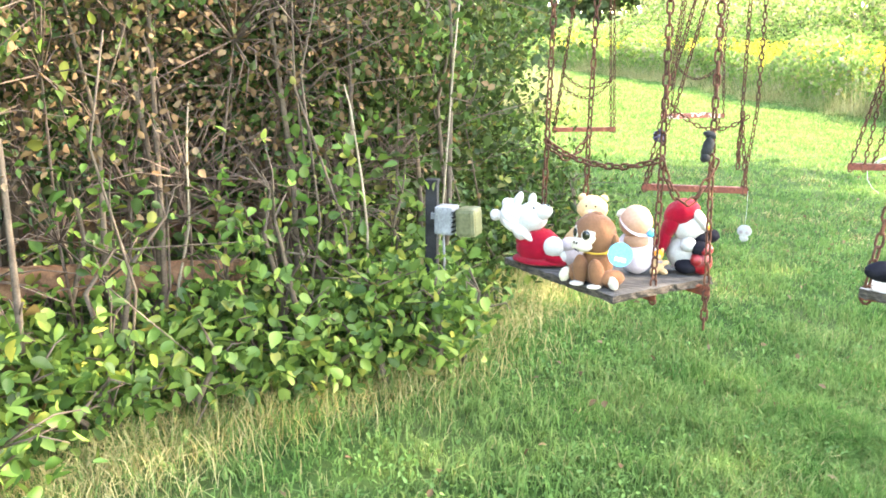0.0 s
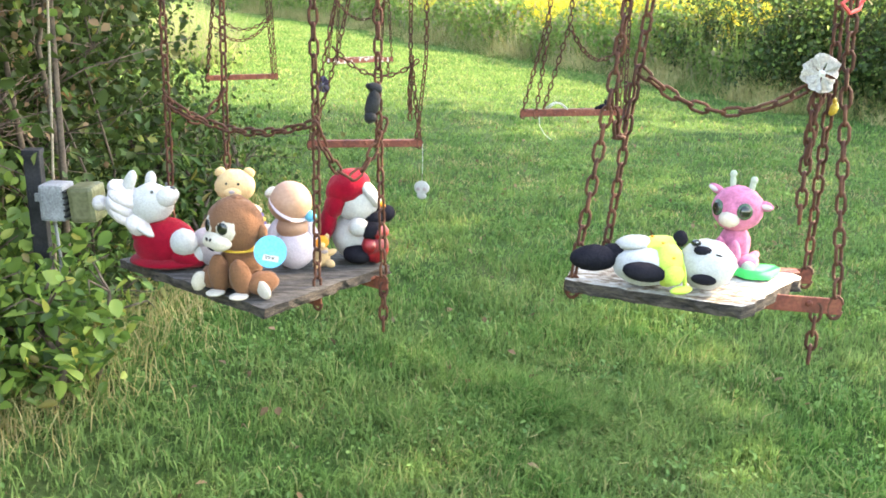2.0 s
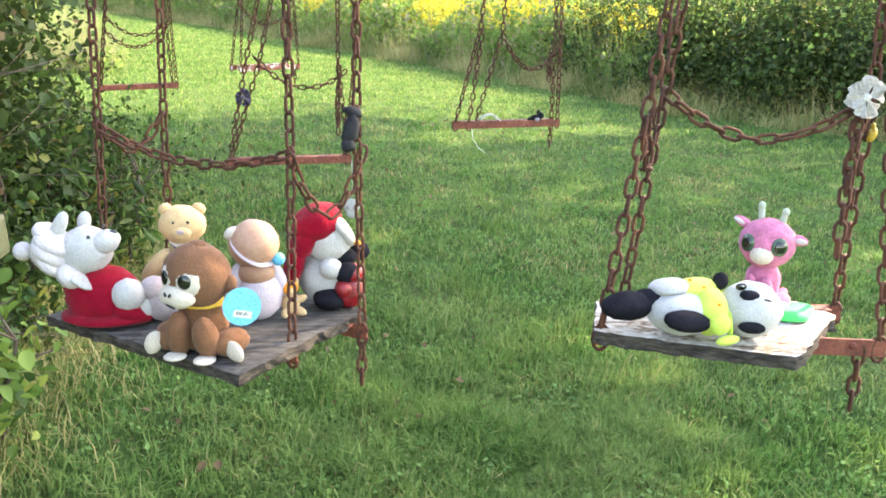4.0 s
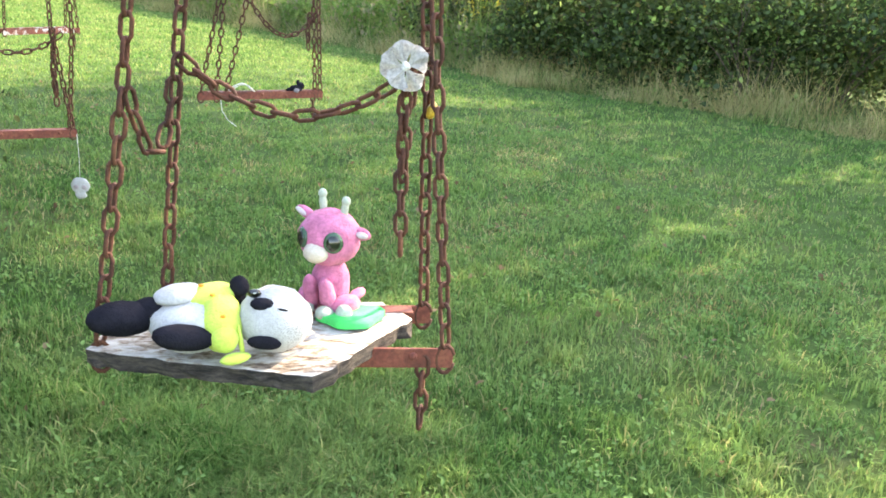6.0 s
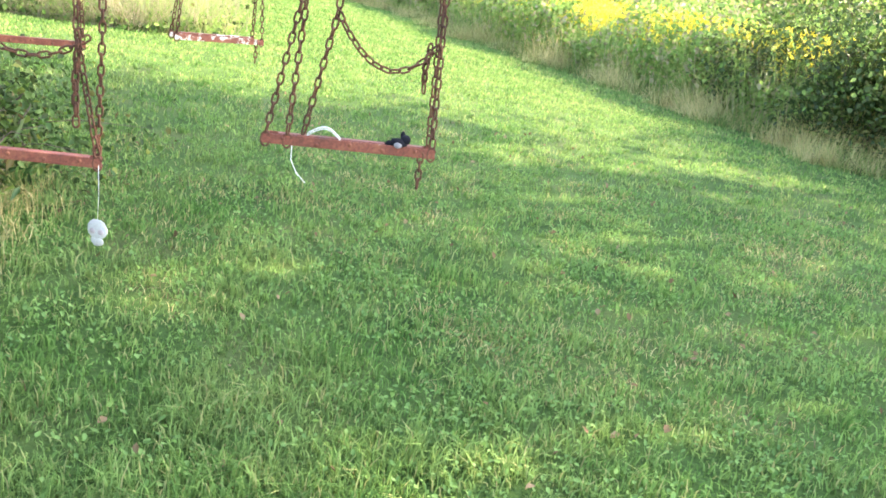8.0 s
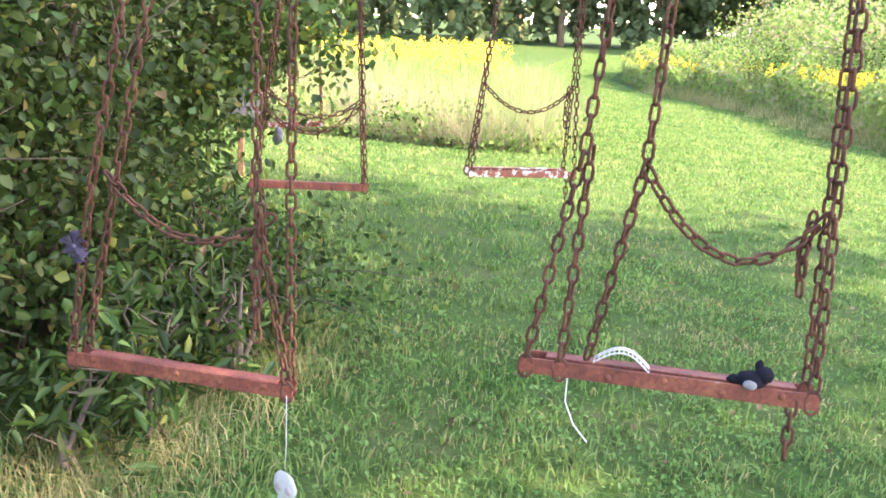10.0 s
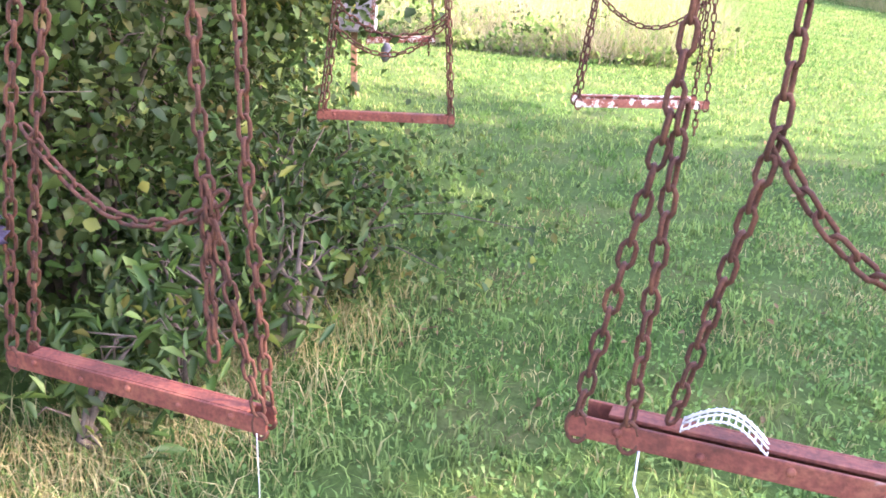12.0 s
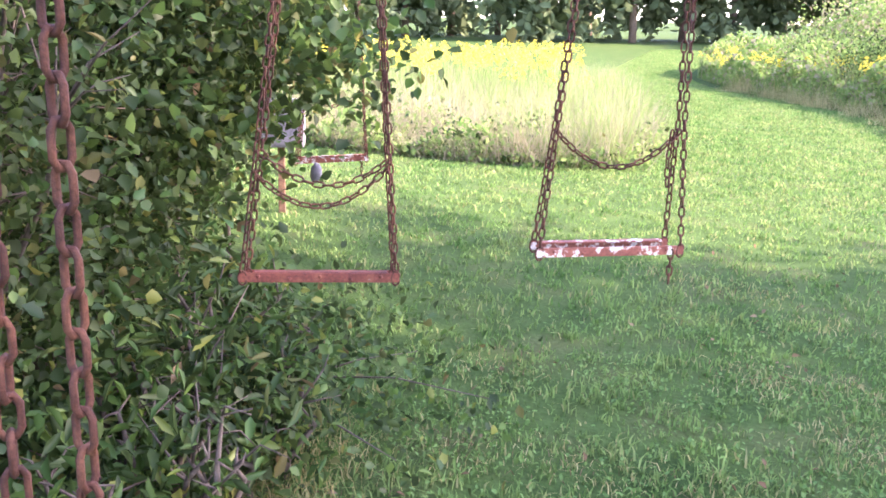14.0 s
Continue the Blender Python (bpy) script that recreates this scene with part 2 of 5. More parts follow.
def box(bm, m, size, mat=0, bevel=0.0):
    """A box with softened edges, of that size about the pose m."""
    g = bmesh.ops.create_cube(bm, size=1.0, matrix=m @ Matrix.Diagonal((*size, 1)))
    if bevel:
        edges = list({e for v in g["verts"] for e in v.link_edges})
        r = bmesh.ops.bevel(bm, geom=edges, offset=bevel, segments=2, affect="EDGES", profile=0.6)
        faces = {f for v in r["verts"] for f in v.link_faces}
    else:
        faces = {f for v in g["verts"] for f in v.link_faces}
    for f in faces:
        f.material_index = mat


def blob(bm, c, r, rot=(0, 0, 0), mat=0, seg=18, rough=0.025, power=1.0, fuzz=0.0):
    """A soft stuffed lump."""
    g = bmesh.ops.create_uvsphere(bm, u_segments=seg, v_segments=max(8, seg * 2 // 3), radius=1.0)
    m = pose(*c, *rot) @ Matrix.Diagonal((*r, 1))
    for v in g["verts"]:
        p = v.co.copy()
        if power != 1.0:
            p.z = math.copysign(abs(p.z) ** power, p.z)
        p *= 1 + rough * noise.noise(p * 2.3 + Vector(c) * 40) + fuzz * random.gauss(0, 1)
        v.co = m @ p
    for f in {f for v in g["verts"] for f in v.link_faces}:
        f.material_index = mat


# ---- the lie of the land ----
def interp(v, a):
    return np.interp(v, a[0::2], a[1::2])


HEDGE = (-6, -2.6, 1.1, -1.95, 1.6, -1.8, 2.1, -1.5, 2.5, -1.3, 3.5, -1.22, 4.4, -1.12, 5.0, -1.3, 5.5, -1.45, 6.2, -1.95, 7.2, -2.4, 8.0, -3.0, 8.6, -5, 9.2, -12, 12.4, -12, 12.9, -7, 13.6, -4.7, 14.4, -3.7, 17.5, -4.3, 24, -7.5, 34, -12, 45, -17, 70, -24, 90, -24)
WEEDS = (-6, 12, 5, 11, 9.8, 8.6, 11, 7.3, 12.2, 6.4, 13.3, 5.3, 16, 4.0, 19, 2.5, 23, 0.0, 27, -1.9, 30, -3.2, 34.5, -6.5, 38, -9, 45, -13, 70, -19, 90, -19)


def ground_z(x, y):
    x, y = np.asarray(x, float), np.asarray(y, float)
    d = np.hypot(x, y)
    near = -0.035 * 9 * np.tanh(x / 9)
    return near + 0.05 * np.clip(d - 42, 0, 200) ** 1.0 * 0.9 + 0.012 * np.sin(1.3 * x + 0.4 * y) * np.cos(0.9 * y)


def gz(x, y):
    return float(ground_z(x, y))


# ---- ground: one sheet to the horizon ----
def ground_sheet():
    axis = np.concatenate([-np.geomspace(600, 14, 26), np.linspace(-13, 13, 66), np.geomspace(14, 600, 26)])
    gx, gy = np.meshgrid(axis, axis + 5)
    v = np.stack([gx, gy, ground_z(gx, gy)], -1).reshape(-1, 3)
    n = len(axis)
    i = (np.arange(n - 1)[:, None] * n + np.arange(n - 1)).ravel()
    me = from_arrays("ground", v, np.stack([i, i + 1, i + n + 1, i + n], 1), M_GROUND)
    me.polygons.foreach_set("use_smooth", [True] * len(me.polygons))
    tagged(new("ground", me), "green mown lawn ground sloping gently", "ground", kind="structure")


ground_sheet()
rng = np.random.default_rng(7)


def on_lawn(x, y, slack=0.0):
    return (x > interp(y, HEDGE) - slack) & (x < interp(y, WEEDS) + slack)


def blades(name, x, y, height, width, mats, label, category, lean=0.5, index=None, simple=False):
    """Single-pointed blades of grass, bent over at random, rooted at x, y."""
    n = len(x)
    a, b = rng.uniform(0, 2 * np.pi, n), rng.uniform(0, 2 * np.pi, n)
    w = width * rng.uniform(0.6, 1.3, n) / 2
    h = height * rng.uniform(0.55, 1.25, n)
    tilt = lean * rng.uniform(0.1, 1.3, n)
    z = ground_z(x, y) - 0.004
    side = np.stack([np.cos(a) * w, np.sin(a) * w, 0 * w], -1)
    root_ = np.stack([x, y, z], -1)
    mid = root_ + np.stack([np.cos(b) * h * 0.22 * tilt, np.sin(b) * h * 0.22 * tilt, h * 0.55], -1)
    tip = root_ + np.stack([np.cos(b) * h * tilt, np.sin(b) * h * tilt, h * np.sqrt(np.clip(1 - 0.4 * tilt**2, 0.15, 1))], -1)
    if simple:
        v = np.stack([root_ - side, root_ + side, tip], 1).reshape(-1, 3)
        return tagged(new(name, from_arrays(name, v, np.arange(3 * n).reshape(-1, 3), mats, index)), label, category, kind="stuff")
    v = np.stack([root_ - side, root_ + side, mid + side * 0.8, mid - side * 0.8, tip], 1).reshape(-1, 3)
    i = np.arange(n) * 5
    tris = np.stack([i, i + 1, i + 2, i, i + 2, i + 3, i + 3, i + 2, i + 4], 1).reshape(-1, 3)
    me = from_arrays(name, v, tris, mats, None if index is None else np.repeat(index, 3))
    ob = new(name, me)
    return tagged(ob, label, category, kind="stuff")


def lawn():
    # two thirds of the blades stand in tufts
    k, per = 33000, 9
    n = 200000
    rt = 0.05 + 17 * rng.random(k) ** 1.45
    r = np.concatenate([0.05 + 17 * rng.random(n) ** 1.45, np.repeat(rt, per)])
    th = np.concatenate([rng.uniform(0, 2 * np.pi, n), np.repeat(rng.uniform(0, 2 * np.pi, k), per)])
    size = np.concatenate([np.ones(n), np.repeat(rng.uniform(0.7, 1.55, k), per)])
    loose = np.concatenate([np.zeros(n), np.full(k * per, 1.0)])
    n = len(r)
    x = 0.7 + r * np.cos(th) + loose * rng.normal(0, 0.013, n) * (1 + 0.15 * r)
    y = 2.6 + r * np.sin(th) + loose * rng.normal(0, 0.013, n) * (1 + 0.15 * r)
    keep = on_lawn(x, y, 0.25) & (y > -1.2 - 3 * rng.random(n) ** 2) & (rng.random(n) < np.clip((18 - r) / 9, 0, 1))
    x, y, r, size = x[keep], y[keep], r[keep], size[keep]
    clump = np.sin(x * 5.1 + 1.7 * np.sin(y * 4.3)) * np.cos(y * 6.1 + 1.3 * np.sin(x * 3.7))
    fine = np.sin(x * 23 + 2 * np.sin(y * 19)) * np.cos(y * 27 + 2 * np.sin(x * 17))
    h = (0.054 + 0.022 * clump + 0.017 * fine) * (1 - 0.015 * r) * (1 + (size - 1) * np.clip(1.4 - r / 7, 0.2, 1))
    blades("lawn_grass", x, y, h, 0.0052 + 0.0010 * r, M_GRASS, "short green mown grass with yellowed blades", "grass", 1.0)
    n = 190000
    y = 7 + 65 * rng.random(n) ** 1.9
    x = interp(y, HEDGE) + (interp(y, WEEDS) - interp(y, HEDGE)) * rng.random(n)
    keep = rng.random(n) < np.clip((np.hypot(x - 0.7, y - 2.6) - 6) / 8, 0, 1)
    x, y = x[keep], y[keep]
    blades("far_lawn_grass", x, y, 0.045 + 0.0004 * y, 0.016 + 0.0012 * (y - 7), M_GRASS, "short green mown grass further off", "grass", 0.95, simple=True)
    # straw at the hedge's foot
    n = 15000
    y = rng.uniform(0.2, 6.2, n)
    x = interp(y, HEDGE) + rng.normal(0.05, 0.20, n)
    blades("dry_grass_fringe", x, y, 0.15 + 0.0 * x, 0.0045, [M_STRAW, M_GRASS], "dry straw-coloured grass fringe under the hedge", "dry grass", 1.25, (rng.random(n) < 0.45).astype(int))


def leaf_cards(c, size, normal_bias, mat_mesh_name, mats, index=None, droop=0.3, rounded=False, slim=1.0):
    """Folded pointed leaves: six corners and four faces each, about the centres c."""
    n = len(c)
    d = rng.normal(size=(n, 3))
    d[:, 2] -= droop
    d /= np.linalg.norm(d, axis=1, keepdims=True)
    up = rng.normal(size=(n, 3)) * 0.7 + normal_bias
    s = np.cross(d, up)
    s /= np.linalg.norm(s, axis=1, keepdims=True) + 1e-9
    nn = np.cross(s, d)
    L = (size * rng.uniform(0.55, 1.35, n))[:, None]
    W = L * slim * rng.uniform(0.28, 0.42, n)[:, None]
    fold = L * 0.10
    base, tip = c - d * L * 0.5, c + d * L * 0.5 - nn * L * 0.12
    m = c - d * L * 0.12
    if rounded:
        rows = [base]
        for sgn in (1, -1):
            half = [(c + d * L * a + sgn * s * W * 0.88 * q + nn * L * e) for a, q, e in ((-0.42, 0.55, 0.05), (-0.22, 0.98, 0.09), (0.05, 0.92, 0.06), (0.30, 0.45, -0.03))]
            rows += half + [tip] if sgn > 0 else half[::-1]
        v = np.stack(rows, 1).reshape(-1, 3)
        i = np.arange(n) * 10
        hexes = np.stack([i, i + 1, i + 2, i + 3, i + 4, i + 5, i, i + 5, i + 6, i + 7, i + 8, i + 9], 1).reshape(-1, 6)
        return from_arrays(mat_mesh_name, v, hexes, mats, None if index is None else np.repeat(index, 2))
    k = c + d * L * 0.22 - nn * L * 0.03
    v = np.stack([base, m + s * W + nn * fold, k + s * W * 0.72 + nn * fold * 0.6, tip, k - s * W * 0.72 + nn * fold * 0.6, m - s * W + nn * fold], 1).reshape(-1, 3)
    i = np.arange(n) * 6
    quads = np.stack([i, i + 1, i + 2, i + 3, i, i + 3, i + 4, i + 5], 1).reshape(-1, 4)
    return from_arrays(mat_mesh_name, v, quads, mats, None if index is None else np.repeat(index, 2))


def clumped(n, centre, radii, clumps, spread=0.28, hollow=0.5):
    """n points gathered in clumps within an uneven ellipsoid, few in its middle."""
    k = rng.normal(size=(clumps, 3))
    k /= np.linalg.norm(k, axis=1, keepdims=True)
    k *= (hollow + (1 - hollow) * rng.random((clumps, 1)) ** 0.6) * rng.uniform(0.75, 1.12, (clumps, 1))
    p = k[rng.integers(0, clumps, n)] + rng.normal(0, spread, (n, 3))
    return np.asarray(centre) + p * np.asarray(radii)


def shrub(place, radii, n, leaf, label, mats=None, stems=7, name="shrub", group="", clumps=60, hollow=0.45, lift=1.0, index=None, twigs=5, wood=None):
    """A many-stemmed bush: stems with twigs, and leaves gathered in clumps."""
    x, y = place
    z = gz(x, y)
    base = root(name, (x, y, z), label, name.replace("_", " "), group)
    bm = bmesh.new()
    for _ in range(stems):
        a = random.uniform(0, 6.28)
        f = random.uniform(0.3, 0.95)
        p0 = Vector((math.cos(a) * 0.12, math.sin(a) * 0.12, -0.05))
        p3 = Vector((math.cos(a) * radii[0] * f, math.sin(a) * radii[1] * f, radii[2] * random.uniform(1.0, 1.75) * lift))
        pts = [p0.lerp(p3, t) + Vector((random.gauss(0, 0.05), random.gauss(0, 0.05), 0.25 * radii[2] * math.sin(t * 3))) * (0 < t) for t in (0, 0.3, 0.6, 0.85, 1)]
        k = 0.45 if wood else 1.0
        tube(bm, pts, [0.018 * k, 0.014 * k, 0.010 * k, 0.006 * k, 0.002], 5)
        for _ in range(twigs):
            q = pts[random.randint(1, 3)]
            e = q + Vector((random.gauss(0, 0.4) * radii[0], random.gauss(0, 0.4) * radii[1], random.gauss(0.15, 0.25) * radii[2]))
            tube(bm, [q, q.lerp(e, 0.5) + Vector((random.gauss(0, 0.03), random.gauss(0, 0.03), 0.04)), e], [0.004 if wood else 0.005, 0.003 if wood else 0.0035, 0.0015], 4)
    tagged(part("woody_base", bm, wood or M_TWIG, base), kind="stuff")
    c = clumped(n, (0, 0, radii[2] * lift), radii, clumps, hollow=hollow)
    c = c[c[:, 2] > 0.04]
    me = leaf_cards(c, leaf, np.array([0, 0, 0.9]), "leaves", mats or [M_SHRUB], None if index is None else (rng.random(len(c)) < index).astype(int), rounded=name == "vine", slim=0.42 if name == "weed" else 1.0)
    ob = tagged(new("leaves", me), kind="stuff")
    ob.parent = base
    return base


def tree(place, height, crown, n, leaf, label, trunk_r=0.16, mat=None):
    x, y = place
    base = root("tree", (x, y, gz(x, y)), label, "tree", "trees")
    bm = bmesh.new()
    top = Vector((random.gauss(0, 0.3), random.gauss(0, 0.3), height * 0.9))
    tube(bm, [(0, 0, -0.1), top * 0.3, top * 0.65 + Vector((0.15, -0.1, 0)), top], [trunk_r * 1.3, trunk_r, trunk_r * 0.6, 0.02], 9)
    for _ in range(9):
        t = random.uniform(0.35, 0.85)
        a = random.uniform(0, 6.28)
        p = top * t
        e = p + Vector((math.cos(a) * crown[0] * 0.85, math.sin(a) * crown[1] * 0.85, random.uniform(0.4, 1.6)))
        tube(bm, [p, p.lerp(e, 0.5) + Vector((0, 0, 0.25)), e], [trunk_r * 0.42, trunk_r * 0.24, 0.015], 6)
    part("trunk", bm, M_BARK, base)
    c = clumped(n, (0, 0, height - crown[2]), crown, 38, 0.13, 0.35)
    ob = new("crown", leaf_cards(c, leaf, np.array([0, 0, 1.0]), "crown", [mat or M_CROWN]))
    ob.parent = base
    return base


lawn()


# ---- hedge beside the lawn ----
FRONT = (-6, -2.6, 1.1, -2.0, 1.6, -1.85, 2.1, -1.6, 2.5, -1.42, 3.5, -1.3, 4.4, -1.3, 5.0, -1.55, 6.0, -2.35, 7.0, -3.4, 8.0, -4.5, 9.5, -6)


def hedge():
    y = -1.4
    while y < 9.2:
        x = float(interp(y, FRONT))
        w = random.uniform(0.70, 0.92)
        hollow = 0.6 < y < 3.0
        if not hollow:
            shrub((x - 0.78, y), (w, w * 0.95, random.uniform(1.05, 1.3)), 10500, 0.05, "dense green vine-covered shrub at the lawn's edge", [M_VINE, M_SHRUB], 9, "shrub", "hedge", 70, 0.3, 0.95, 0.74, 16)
        # back shrubs: shade of the hollow put into their near-black leaf colour
        shrub((x - (2.35 if hollow else 2.2), y + 0.4), (1.15, 1.0, 1.9), 7000, 0.06 if hollow else 0.075, "tall green shrub at the hedge's back, leaves darkened for shade", [M_SHRUB, M_VINE], 10, "shrub", "hedge back", 90, 0.3, 0.95, 0.04 if hollow else 0.2, 9)
        y += 0.9
    # dying twiggy bushes with browned leaves
    for x, y in ((-1.75, 3.05), (-2.0, 2.65), (-2.2, 2.2), (-2.35, 1.7), (-2.5, 1.25)):
        shrub((x, y), (0.60, 0.55, 0.80), 3300, 0.034, "half-dead twiggy bush with browned leaves", [M_DEADLEAF, M_SHRUB], 7, "shrub", "hedge", 110, 0.2, 2.05, 0.45, 60, M_BROWNTWIG)
    # green sprays on the dying bushes
    for x, y, z in ((-2.25, 1.25, 1.55), (-2.05, 1.75, 1.75), (-1.75, 2.55, 1.85), (-1.45, 3.1, 1.5)):
        shrub((x, y), (0.30, 0.28, 0.22), 190, 0.045, "green leafy spray on a long stem in the hedge", [M_VINE, M_BRIGHTVINE], 3, "vine", "climbing vines", 18, 0.2, z / 0.22, 0.3)
    # low broad-leaved vines along the foot
    for y in np.arange(-0.4, 3.6, 0.36):
        x = float(interp(y, FRONT))
        r = random.uniform(0.28, 0.46)
        shrub((x - 0.10 + random.gauss(0, 0.08), y), (r, r, random.uniform(0.16, 0.30)), 900, 0.060 if y < 3 else 0.048, "low broad-leaved vine at the hedge's foot", [M_BRIGHTVINE, M_VINE] if y < 3 else [M_VINE, M_SHRUB], 5, "vine", "vines", 36, 0.3, 1.15, 0.45)
        if y > 3.0:
            continue
        if 0.6 < y:
            shrub((x - 0.55 + random.gauss(0, 0.08), y), (0.36, 0.34, 0.30), 430, 0.055, "leafy vine heaped in the hedge", [M_BRIGHTVINE, M_VINE], 5, "vine", "vines", 26, 0.3, 1.1, 0.55)
    # vines round the lamp's foot
    for x, y, r in ((-1.30, 2.42, 0.30), (-1.12, 2.55, 0.26), (-1.48, 2.30, 0.30)):
        shrub((x, y), (r, 0.22, 0.25), 460, 0.058, "leafy vine round the lamp's foot", [M_BRIGHTVINE, M_VINE], 5, "vine", "vines", 22, 0.3, 1.15, 0.4)
    # narrow-leaved weeds standing in the grass at the hedge's bend
    for x, y, h in ((-1.42, 4.75, 0.30), (-1.30, 5.05, 0.34), (-1.62, 5.30, 0.42), (-1.85, 5.75, 0.45), (-1.15, 4.45, 0.26), (-1.45, 5.55, 0.28)):
        shrub((x, y), (0.26, 0.26, h), 560, 0.085, "upright narrow-leaved green weed by the hedge", [M_SHRUB, M_VINE], 8, "weed", "hedge weeds", 40, 0.2, 0.95, 0.55, 3)
    # sprays that hang out over the lawn
    for x, y in ((-2.9, 6.3), (-3.3, 7.0)):
        shrub((x, y), (1.0, 0.7, 0.62), 5200, 0.065, "drooping leafy spray above the grass", [M_VINE, M_SHRUB], 1, "shrub", "hedge", 40, 0.5, 2.6, 0.5, 2)
    # thin twiggy bush reaching out over the lawn
    shrub((-1.75, 5.9), (0.80, 0.70, 0.34), 2600, 0.042, "wispy narrow-leaved bush spreading over the grass", [M_VINE, M_SHRUB], 7, "shrub", "hedge", 60, 0.3, 0.9, 0.5, 3)
    # climbing stems of bright leaves in the hollow
    for x, y, h in ((-1.75, 2.0, 0.55), (-1.65, 2.45, 0.6), (-2.1, 1.5, 0.6), (-1.5, 3.0, 0.5)):
        shrub((x, y), (0.26, 0.26, h), 300, 0.055, "climbing bright green vine in the hedge's hollow", [M_BRIGHTVINE, M_VINE], 4, "vine", "climbing vines", 24, 0.3, 1.0, 0.5)
    # leaning dead trunks and bare stems
    for a, b, r in (((-1.87, 2.62, 0), (-2.72, 2.66, 2.5), 0.060), ((-2.70, 2.78, 0), (-2.64, 2.85, 2.4), 0.05), ((-3.3, 2.0, 0), (-3.0, 2.4, 2.2), 0.06)):
        bm = bmesh.new()
        p, q = Vector(a) + Vector((0, 0, gz(a[0], a[1]) - 0.05)), Vector(b)
        tube(bm, [p, p.lerp(q, 0.35) + Vector((0.04, 0, 0)), p.lerp(q, 0.7) - Vector((0.03, 0.02, 0)), q], [r, r * 0.9, r * 0.8, r * 0.6], 10)
        single("dead_trunk", bm, M_BARK, "bare brown leaning trunk inside the hedge", "trunk", group="dead trunks")
    for i in range(16):
        yy = random.uniform(0.2, 4.0)
        xx = float(interp(yy, HEDGE)) - random.uniform(0.1, 0.6)
        bm = bmesh.new()
        p = Vector((xx, yy, gz(xx, yy) - 0.02))
        q = p + Vector((random.gauss(0.05, 0.3), random.gauss(0, 0.35), random.uniform(0.8, 2.2)))
        tube(bm, [p, p.lerp(q, 0.4) + Vector((0.05, 0.03, 0)), p.lerp(q, 0.75) - Vector((0.04, 0.05, 0)), q], [0.007, 0.006, 0.005, 0.003], 5)
        for _ in range(3):
            s = p.lerp(q, random.uniform(0.5, 0.9))
            tube(bm, [s, s + Vector((random.gauss(0.1, 0.15), random.gauss(0, 0.25), random.uniform(-0.05, 0.25)))], [0.004, 0.0015], 4)
        single("bare_stem", bm, M_TWIG, "thin bare grey-brown stem in the hedge", "stem", group="bare stems")
    for pts in (((-1.95, 1.9, 1.30), (-1.966, 1.895, 1.148), (-1.977, 1.895, 0.80), (-2.075, 1.895, 0.449), (-2.10, 1.90, 0.0)), ((-1.17, 2.88, 1.80), (-1.20, 2.87, 1.45), (-1.23, 2.86, 0.95), (-1.27, 2.87, 0.5), (-1.30, 2.88, 0.0)), ((-1.52, 2.4, 1.36), (-1.492, 2.4, 1.266), (-1.44, 2.4, 0.95), (-1.418, 2.4, 0.751), (-1.42, 2.42, 0.0))):
        bm = bmesh.new()
        tube(bm, pts, [0.003, 0.0045, 0.005, 0.006, 0.006], 6)
        single("bare_stem", bm, M_PALESTEM, "pale dry stem standing in the hedge", "stem", group="bare stems")
    # old brown boards lying inside
    for a, b in (((-2.50, 1.36, 0.63), (-1.98, 2.22, 0.52)), ((-3.0, 2.0, 0.62), (-2.2, 2.9, 0.66))):
        bm = bmesh.new()
        d = Vector(b) - Vector(a)
        box(bm, Matrix.Translation((Vector(a) + Vector(b)) / 2) @ d.to_track_quat("X", "Z").to_matrix().to_4x4(), (d.length, 0.03, 0.13), 0, 0.004)
        box(bm, Matrix.Translation((a[0], a[1], a[2] / 2)), (0.04, 0.04, a[2] + 0.12), 0, 0.004)
        box(bm, Matrix.Translation((b[0], b[1], b[2] / 2)), (0.06, 0.06, b[2] + 0.12), 0, 0.004)
        single("board_rail", bm, M_BOARD, "old brown timber rail overgrown by the hedge", "rail", False, "old rails")


hedge()


